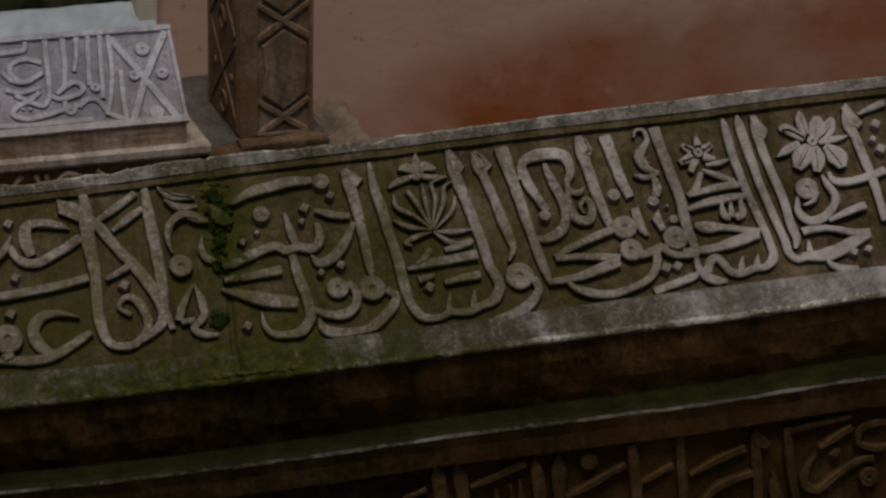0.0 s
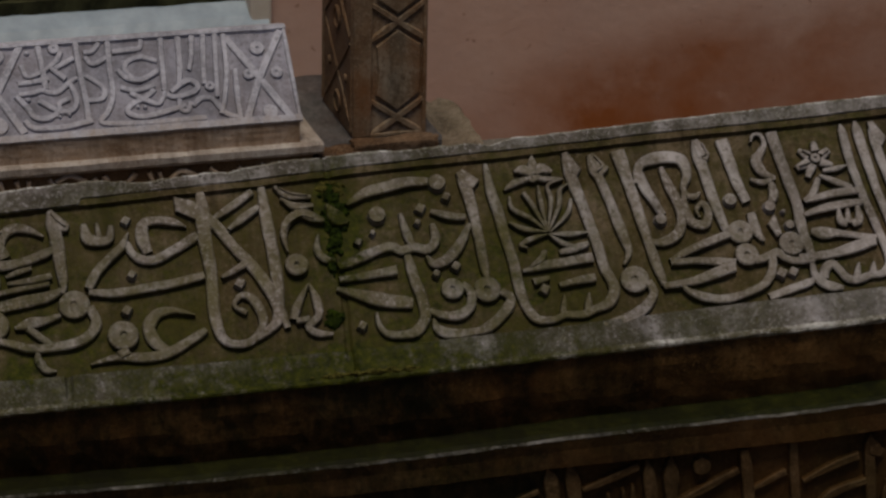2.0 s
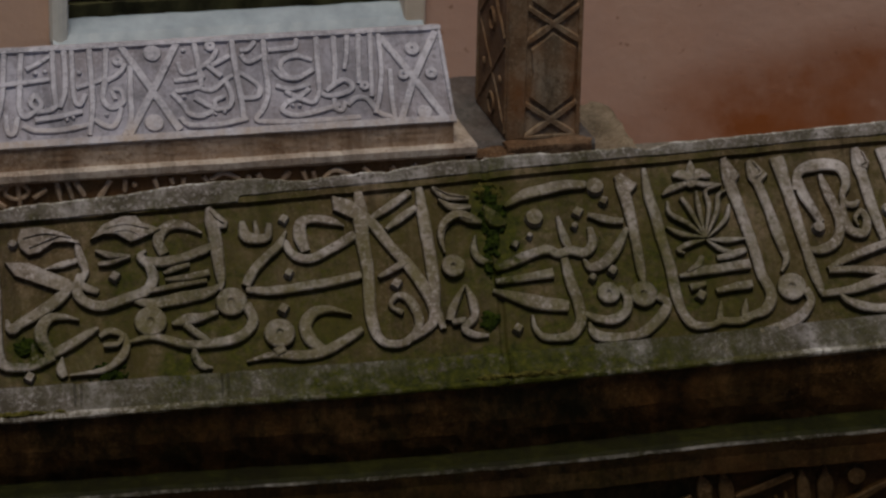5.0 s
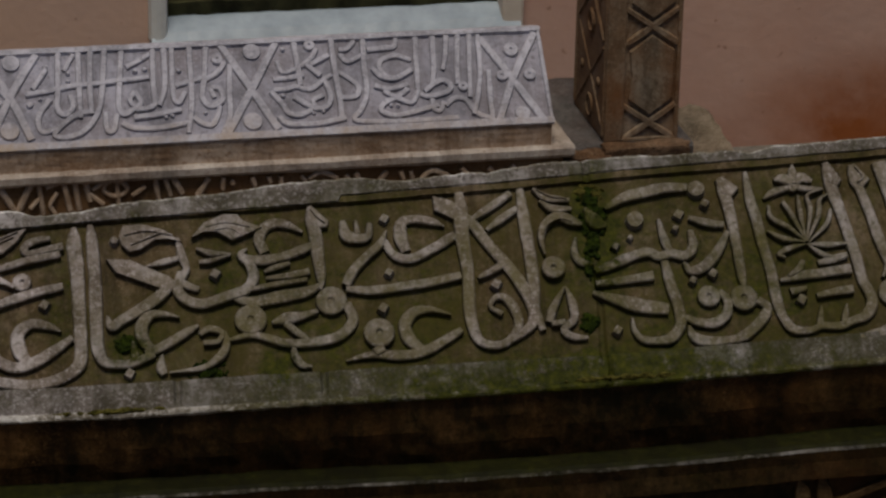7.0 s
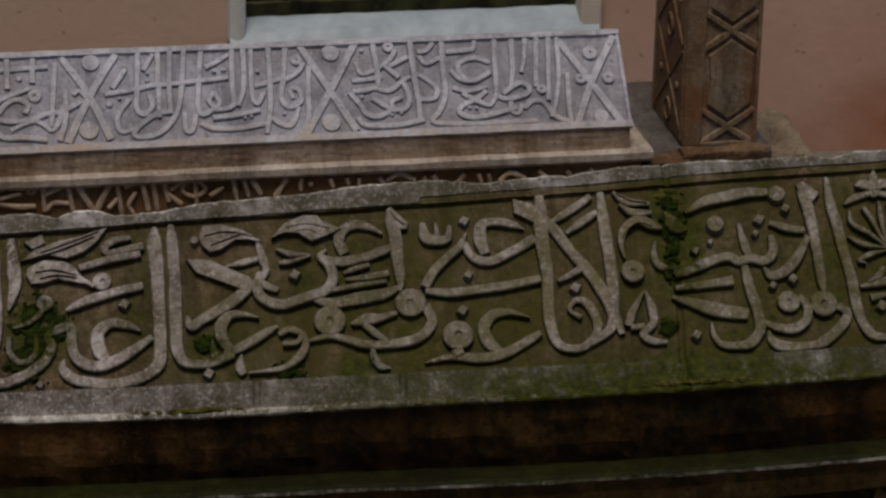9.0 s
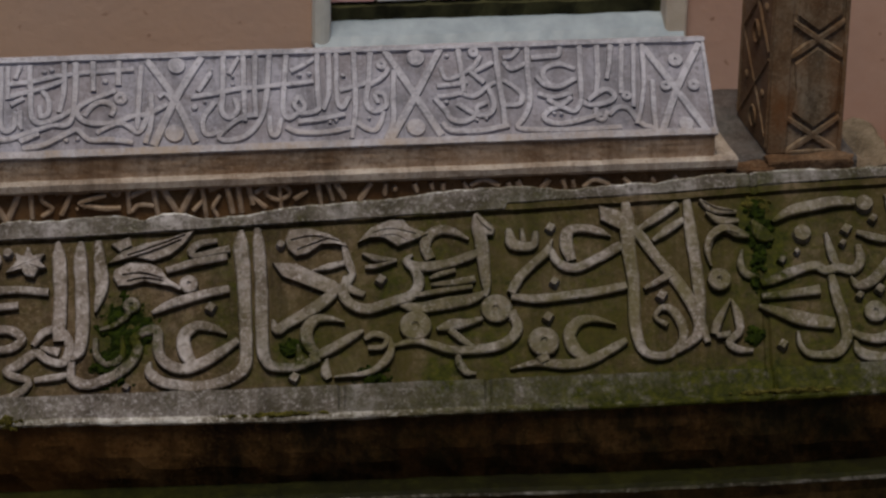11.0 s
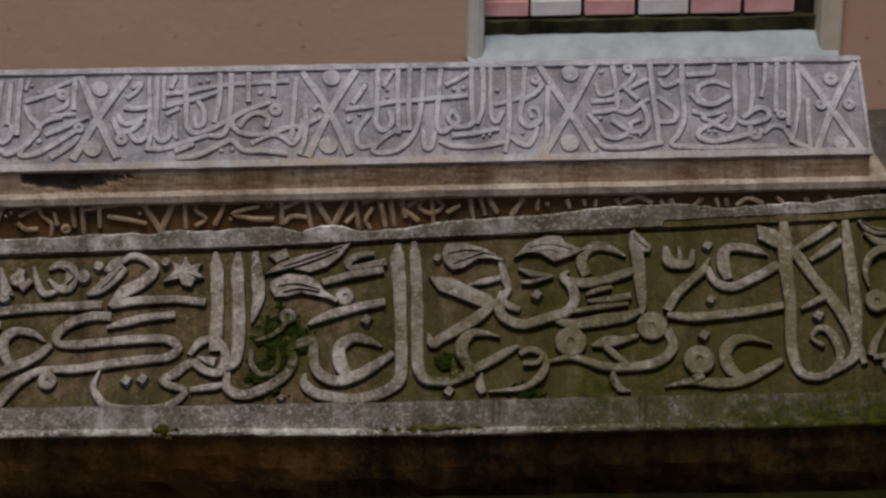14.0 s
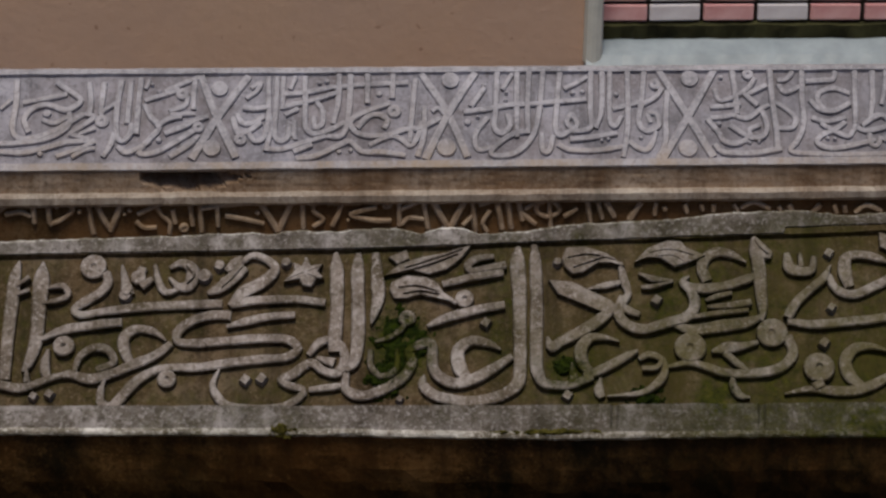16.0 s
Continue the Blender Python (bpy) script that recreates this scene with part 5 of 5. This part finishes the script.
far_word("letter", FACE,
    brush((26, -3, 6.3), (45, -17, 7.1), (58, -24, 6.3)),
    brush((74, 20, 6.3), (79, -7, 7.1), (71, -21, 7.1), (57, -22, 6.3), (54, -10, 6.3), (69, -3, 6.3)),
    dot((11, 0), 4.7),
    dot((39, -32), 4.0),
    dot((52, -30), 4.0),
    dot((66, -28), 4.0),
    brush((2, -32, 6.3), (14, -45, 7.1), (54, -47, 7.1), (97, -40, 7.1)),
    brush((90, 85, 7.1), (90, 32, 7.1), (92, -12, 7.1), (91, -42, 7.1)),
    brush((93, 34, 6.3), (111, 20, 6.3), (121, 7, 7.1), (115, -7, 7.1), (93, -8, 6.3)),
    brush((99, 67, 6.3), (112, 69, 6.3), (123, 81, 6.3)))
far_word("letter", FACE,
    brush((100, 61, 6.3), (110, 48, 6.3), (133, 58, 6.3)),
    brush((136, 83, 7.1), (133, 39, 7.1), (132, 0, 7.1), (121, -27, 7.1), (109, -43, 6.3), (135, -48, 7.1), (192, -50, 7.1), (259, -49, 7.1)),
    brush((140, 65, 6.3), (165, 67, 7.1), (180, 69, 7.1), (184, 81, 6.3)),
    brush((144, 36, 6.3), (156, 22, 7.1), (176, 18, 7.1), (201, 30, 6.3)),
    brush((202, 46, 6.3), (180, 54, 7.1), (159, 48, 7.1), (155, 34, 7.1), (164, 19, 6.3)),
    brush((144, 8, 6.3), (161, 2, 6.3), (174, 3, 6.3), (193, 8, 6.3)))
far_word("letter", FACE,
    brush((192, 1, 6.3), (176, -11, 6.3), (155, -20, 7.1), (149, -32, 7.1), (168, -40, 7.1), (202, -35, 7.1), (233, -27, 6.3)),
    brush((156, -1, 6.3), (176, -14, 7.1), (195, -21, 6.3), (207, -2, 6.3)),
    dot((164, -24), 4.0),
    dot((174, -25), 4.0),
    brush((213, 84, 7.1), (209, 36, 7.1), (206, -1, 6.3)),
    brush((238, 82, 7.1), (234, 34, 7.1), (228, 6, 6.3)),
    brush((215, -5, 6.3), (232, 7, 7.1), (245, 11, 7.1), (254, 1, 7.1), (246, -8, 7.1), (221, -13, 7.1), (208, -8, 6.3)),
    brush((258, 82, 7.1), (253, 52, 6.3), (246, 28, 5.5)))
far_word("letter", FACE,
    brush((275, 83, 7.1), (268, 33, 7.1), (265, 4, 6.3)),
    eye((272, 0), 7.1),
    brush((292, 82, 6.3), (285, 23, 6.3), (280, -18, 5.5)),
    brush((304, 81, 6.3), (300, 22, 6.3), (290, -21, 6.3), (282, -45, 6.3)),
    brush((225, -17, 6.3), (225, -32, 6.3), (234, -36, 6.3), (241, -22, 6.3)),
    brush((243, -29, 6.3), (257, -18, 7.1), (273, -21, 7.1), (287, -43, 7.1), (308, -53, 6.3)),
    brush((313, 24, 6.3), (309, -22, 7.1), (308, -55, 6.3)))
far_word("carved_cross", FACE,
    brush((306, 77, 8.7), (344, 11, 9.5), (382, -59, 9.5)),
    brush((388, 80, 8.7), (348, 11, 9.5), (316, -60, 9.5)))
far_word("letter", FACE,
    eye((350, 55), 10.3),
    dot((353, -47), 12.6),
    eye((331, 14), 7.9),
    eye((372, 14), 8.7))
far_word("letter", LOW,
    brush((-996, -104, 6.2), (-974, -88, 6.2)),
    brush((-988, -110, 7.0), (-967, -106, 7.0), (-953, -112, 6.2)),
    brush((-951, -85, 7.0), (-948, -122, 7.0)),
    brush((-930, -83, 7.8), (-927, -122, 7.8)),
    dot((-917, -99), 3.9),
    eye((-905, -91), 7.0),
    brush((-896, -93, 7.0), (-897, -106, 7.0), (-913, -118, 6.2), (-927, -124, 6.2)),
    eye((-886, -91), 5.5),
    dot((-886, -106), 4.0),
    brush((-874, -83, 7.0), (-871, -117, 7.0), (-867, -139, 7.0)),
    brush((-866, -83, 7.8), (-855, -113, 8.6), (-845, -131, 8.6)),
    brush((-823, -84, 7.8), (-835, -113, 8.6), (-844, -135, 8.6)),
    dot((-824, -110), 4.0),
    dot((-817, -105), 4.0))
far_word("letter", LOW,
    brush((-806, -111, 6.2), (-785, -101, 7.0), (-767, -92, 5.5)),
    brush((-809, -121, 7.0), (-797, -130, 6.2), (-780, -130, 6.2)),
    brush((-779, -100, 6.2), (-773, -113, 6.2), (-762, -123, 6.2), (-762, -140, 6.2)),
    brush((-758, -104, 6.2), (-754, -124, 7.0)),
    brush((-735, -85, 7.0), (-730, -128, 7.0)),
    eye((-742, -131), 7.0),
    brush((-721, -85, 7.0), (-717, -137, 7.0)),
    brush((-718, -103, 6.2), (-687, -98, 7.0), (-654, -95, 7.0)),
    brush((-696, -85, 6.2), (-695, -129, 6.2)),
    brush((-685, -114, 7.0), (-660, -119, 7.0), (-631, -126, 6.2)),
    dot((-640, -111), 4.0),
    brush((-641, -86, 8.6), (-625, -115, 9.4), (-612, -138, 9.4)))
far_word("letter", LOW,
    brush((-589, -86, 8.6), (-601, -115, 9.4), (-610, -138, 9.4)),
    brush((-578, -86, 7.0), (-576, -134, 7.0)),
    brush((-570, -90, 5.5), (-565, -100, 5.5)),
    brush((-557, -92, 6.2), (-563, -107, 6.2), (-549, -121, 7.0), (-563, -131, 6.2)),
    brush((-544, -97, 7.0), (-497, -97, 7.0)),
    brush((-520, -87, 7.0), (-526, -108, 7.0), (-536, -130, 7.0)),
    brush((-493, -94, 7.0), (-470, -96, 7.0)),
    brush((-474, -103, 5.5), (-487, -106, 7.0), (-511, -113, 6.2), (-483, -122, 7.8), (-454, -123, 7.0)),
    dot((-514, -122), 3.3),
    dot((-504, -121), 3.3),
    eye((-460, -100), 7.0),
    brush((-444, -88, 7.0), (-442, -131, 7.0)),
    brush((-440, -107, 7.0), (-415, -95, 7.0)))
far_word("letter", LOW,
    brush((-439, -129, 6.2), (-428, -120, 7.0), (-408, -122, 6.2)),
    brush((-410, -88, 7.0), (-402, -136, 7.0)),
    brush((-400, -88, 8.6), (-384, -118, 9.4), (-371, -141, 9.4)),
    brush((-348, -89, 8.6), (-362, -118, 9.4), (-371, -141, 9.4)),
    brush((-341, -95, 7.0), (-335, -141, 7.0)),
    brush((-331, -102, 6.2), (-312, -95, 6.2)),
    brush((-315, -109, 6.2), (-325, -127, 6.2), (-319, -141, 6.2)),
    brush((-353, -131, 6.2), (-340, -117, 6.2)),
    brush((-307, -91, 7.8), (-298, -137, 7.8)),
    brush((-292, -89, 7.8), (-285, -137, 7.8)),
    brush((-278, -89, 7.8), (-269, -125, 7.8)),
    brush((-271, -114, 7.0), (-251, -131, 7.0)),
    brush((-266, -109, 6.2), (-248, -97, 6.2)))
far_word("letter", LOW,
    brush((-238, -96, 5.5), (-222, -102, 6.2), (-218, -113, 6.2), (-233, -120, 6.2), (-249, -113, 6.2), (-248, -102, 6.2), (-237, -96, 5.5)),
    brush((-233, -93, 6.2), (-229, -138, 6.2)),
    brush((-211, -120, 7.0), (-192, -108, 6.2)))
far_word("letter", LOW,
    pen(6.6, (-179, -97), (-173, -129)),
    pen(6.6, (-164, -98), (-157, -124)),
    pen(8.2, (-153, -98), (-140, -122)),
    pen(8.2, (-102, -100), (-119, -126)),
    pen(6.6, (-82, -100), (-83, -119)),
    dot((-69, -110), 5),
    pen(6.6, (-42, -102), (-37, -116)),
    pen(6.6, (-18, -102), (-15, -113)),
    pen(6.6, (0, -103), (0, -114)),
    pen(6.6, (28, -104), (36, -115)),
    pen(6.6, (39, -110), (57, -102), (81, -111)),
    pen(6.6, (92, -107), (96, -115)),
    pen(8.2, (106, -105), (112, -116)),
    pen(8.2, (153, -105), (140, -120)),
    pen(6.6, (171, -105), (176, -119)),
    pen(6.6, (186, -106), (189, -118)),
    pen(6.6, (202, -118), (218, -107), (240, -116)),
    pen(6.6, (259, -106), (270, -117)),
    pen(6.6, (300, -108), (306, -116)),
    pen(6.6, (333, -107), (341, -116)))


# ---- headstone beside the far tomb ----
stela = empty_at("headstone", FAR @ pose(0, 0, -0.10))
tagged(stela, "rust-stained carved marble headstone pillar on a dark slab", "headstone")
part("shaft", box(bmesh.new(), 0.484, 0.594, 0.005, 0.18, 0.0, 0.95, 0.003), stela_stone, stela)
part("stile", box(bmesh.new(), 0.4835, 0.512, 0.0, 0.03, 0.0005, 0.949, 0.003), stela_stone, stela, "rust-eaten plain edge band")
part("stile", box(bmesh.new(), 0.588, 0.5945, 0.0, 0.03, 0.0005, 0.949, 0.002), stela_stone, stela)
part("foot", box(bmesh.new(), 0.510, 0.590, 0.0003, 0.03, 0.001, 0.006, 0.001), stela_stone, stela)


def on_front(p, n):
    return Vector((p.x, -n, p.y))


def on_side(p, n):
    return Vector((0.484 - n, -p.x, p.y))


front = []
for k in range(7):
    z = 28 + 146 * k
    if z < 930:
        front += [pen(8, (511, z - 26), (550, z), (589, z + 27)), pen(8, (589, z - 26), (550.5, z), (511, z + 27))]
        if z < 800:
            front.append(patch((518, z + 37), (550, z + 13), (583, z + 37), (584, z + 110), (550, z + 133), (518, z + 110), (522, z + 70)))
for i, g in enumerate(front):
    part("panel" if g[0] == "patch" else "carved_band", carve((g,), -0.006, -0.0002, on_front, i % 3), stela_stone, stela)
side = []
for z in (20, 150, 280, 410):
    side += [pen(6, (-20, z), (-90, z + 60), (-160, z + 120)), pen(6, (-160, z), (-90, z + 60), (-20, z + 120)), ring(4, (-90, z + 10), 16), dot((-45, z + 60), 8), dot((-135, z + 60), 8)]
side += [pen(5, (-10, 10), (-10, 900)), pen(5, (-172, 10), (-172, 900))]
for g in side:
    part("carved_band", carve((g,), -0.002, 0.003, on_side, side.index(g)), stela_stone, stela)

bm = extrude(lambda x: [(-0.010, -0.10), (-0.014, -0.106), (-0.014, -0.43), (0.30, -0.43), (0.30, -0.10)], 0.425, 0.615, 0.02, rough=0.002, seed=51)
slab = part("stone_slab", bm, slab_stone)
slab.matrix_world = FAR
tagged(slab, "dark stone slab base carrying the carved headstone", "slab")


def rubble(centre, half, mat, label, seed):
    """A rough broken stone with flattened, chipped sides."""
    bm = bmesh.new()
    bmesh.ops.create_icosphere(bm, subdivisions=4, radius=1)
    for v in bm.verts:
        c = Vector([max(-0.8, min(0.8, q * 1.3)) for q in v.co])
        c += c.normalized() * (wob(v.co.x + seed, v.co.y, v.co.z, 0.5, 0.14) + wob(v.co.x, v.co.y + seed, v.co.z, 0.12, 0.05))
        v.co = Vector([a + b * h for a, b, h in zip(centre, c, half)])
    ob = part("rubble_stone", bm, mat)
    ob.matrix_world = FAR
    return tagged(ob, label, "stone")


rubble((0.675, 0.26, -0.345), (0.08, 0.14, 0.20), rubble_stone, "rough beige rubble stone behind the headstone", 1)
rubble((0.452, -0.030, -0.124), (0.040, 0.028, 0.026), rust_stone, "rusty broken moulding fragment on the slab", 2)
rubble((0.540, -0.024, -0.116), (0.078, 0.020, 0.026), rust_stone, "rusty broken moulding fragment below the headstone", 3)


# ---- moss cushions growing in the crack and hollows of the near tomb ----
def moss(name, label, mat, spread, count, size, seed, to3=on_face, height=0.007):
    """A cushion of many tiny tufts over a patch of the face: spread is centre and half sizes, in metres."""
    rnd = random.Random(seed)
    verts, faces = [], []
    cx, ch, ax, ah = spread
    g = 40
    keep = {}
    for i in range(g + 1):
        for j in range(g + 1):
            u, v = 2 * i / g - 1, 2 * j / g - 1
            x, h = cx + ax * u * 1.15, ch + ah * v * 1.15
            edge = 1 - math.hypot(u, v) + 0.7 * noise.noise(Vector((x, h, seed)) / 0.010) + 0.35 * noise.noise(Vector((x, h, seed)) / 0.004)
            lump = 0.0035 * noise.noise(Vector((x, h, seed + 5)) / 0.007) + 0.0014 * noise.noise(Vector((x, h, seed + 9)) / 0.0022)
            if edge > 0.0:
                keep[i, j] = len(verts)
                verts.append(to3(Vector((x, h, 0)), -0.0106 + height * min(1.0, edge * 1.8) ** 0.6 + lump * min(1, edge * 4)))
    for i in range(g):
        for j in range(g):
            q = [(i, j), (i + 1, j), (i + 1, j + 1), (i, j + 1)]
            if all(k in keep for k in q):
                faces.append(tuple(keep[k] for k in q))
    for _ in range(count // 2):
        a, r = rnd.uniform(0, 6.283), math.sqrt(rnd.random())
        x, h = cx + ax * r * math.cos(a), ch + ah * r * math.sin(a)
        if noise.noise(Vector((x, h, seed)) / 0.012) < -0.15:
            continue
        s = size * rnd.uniform(0.2, 0.5)
        n0 = rnd.uniform(-0.009, -0.004) + 0.007 * (1 - r)
        top = to3(Vector((x + rnd.uniform(-s, s), h + rnd.uniform(-s, s), 0)), n0 + s * 1.5)
        b = len(verts)
        t0 = rnd.uniform(0, 6.28)
        for k in range(4):
            t = t0 + k * 1.571
            verts.append(to3(Vector((x + s * math.cos(t), h + s * math.sin(t), 0)), n0 + rnd.uniform(0, s * 0.5)))
        verts.append(top)
        faces += [(b + k, b + (k + 1) % 4, b + 4) for k in range(4)]
    me = bpy.data.meshes.new(name)
    me.from_pydata([tuple(v) for v in verts], [], faces)
    me.materials.append(mat)
    ob = new(name, me)
    ob.matrix_world = NEAR
    return tagged(ob, label, "moss", kind="stuff")


for n, (x, h, ax, ah) in enumerate(((0.121, 0.084, 0.011, 0.014), (0.128, 0.062, 0.009, 0.016), (0.115, 0.058, 0.006, 0.012), (0.119, 0.034, 0.008, 0.014), (0.113, 0.010, 0.005, 0.014), (0.108, -0.050, 0.010, 0.012))):
    moss("moss", "dark green moss in a vertical crack", moss_green, (x, h, ax, ah), 120, 0.0018, 20 + n)
moss("moss", "golden dry moss sprouting at the top of the crack", moss_gold, (0.122, 0.092, 0.014, 0.008), 160, 0.0022, 3)
moss("moss", "golden dry moss on the lip under the crack", moss_gold, (0.130, -0.114, 0.05, 0.0035), 120, 0.0022, 4, lambda p, n: on_face(p, n + 0.008))
moss("moss", "deep green moss in a hollow between letters", moss_green, (-0.515, -0.012, 0.030, 0.034), 700, 0.0020, 5, height=0.005)
moss("moss", "deep green moss in a hollow between letters", moss_green, (-0.53, -0.055, 0.020, 0.020), 350, 0.0022, 6)
moss("moss", "small green moss patch in a letter loop", moss_green, (-0.352, -0.042, 0.012, 0.009), 160, 0.0018, 7)
moss("moss", "small green moss patch between letters", moss_green, (-0.275, -0.077, 0.018, 0.012), 200, 0.0018, 8)
moss("moss", "tuft of moss on the lower border", moss_gold, (-0.630, -0.111, 0.012, 0.007), 160, 0.0022, 9, lambda p, n: on_face(p, n + 0.008))
moss("moss", "line of moss along the lip", moss_gold, (-0.37, -0.115, 0.05, 0.003), 110, 0.002, 10, lambda p, n: on_face(p, n + 0.008))
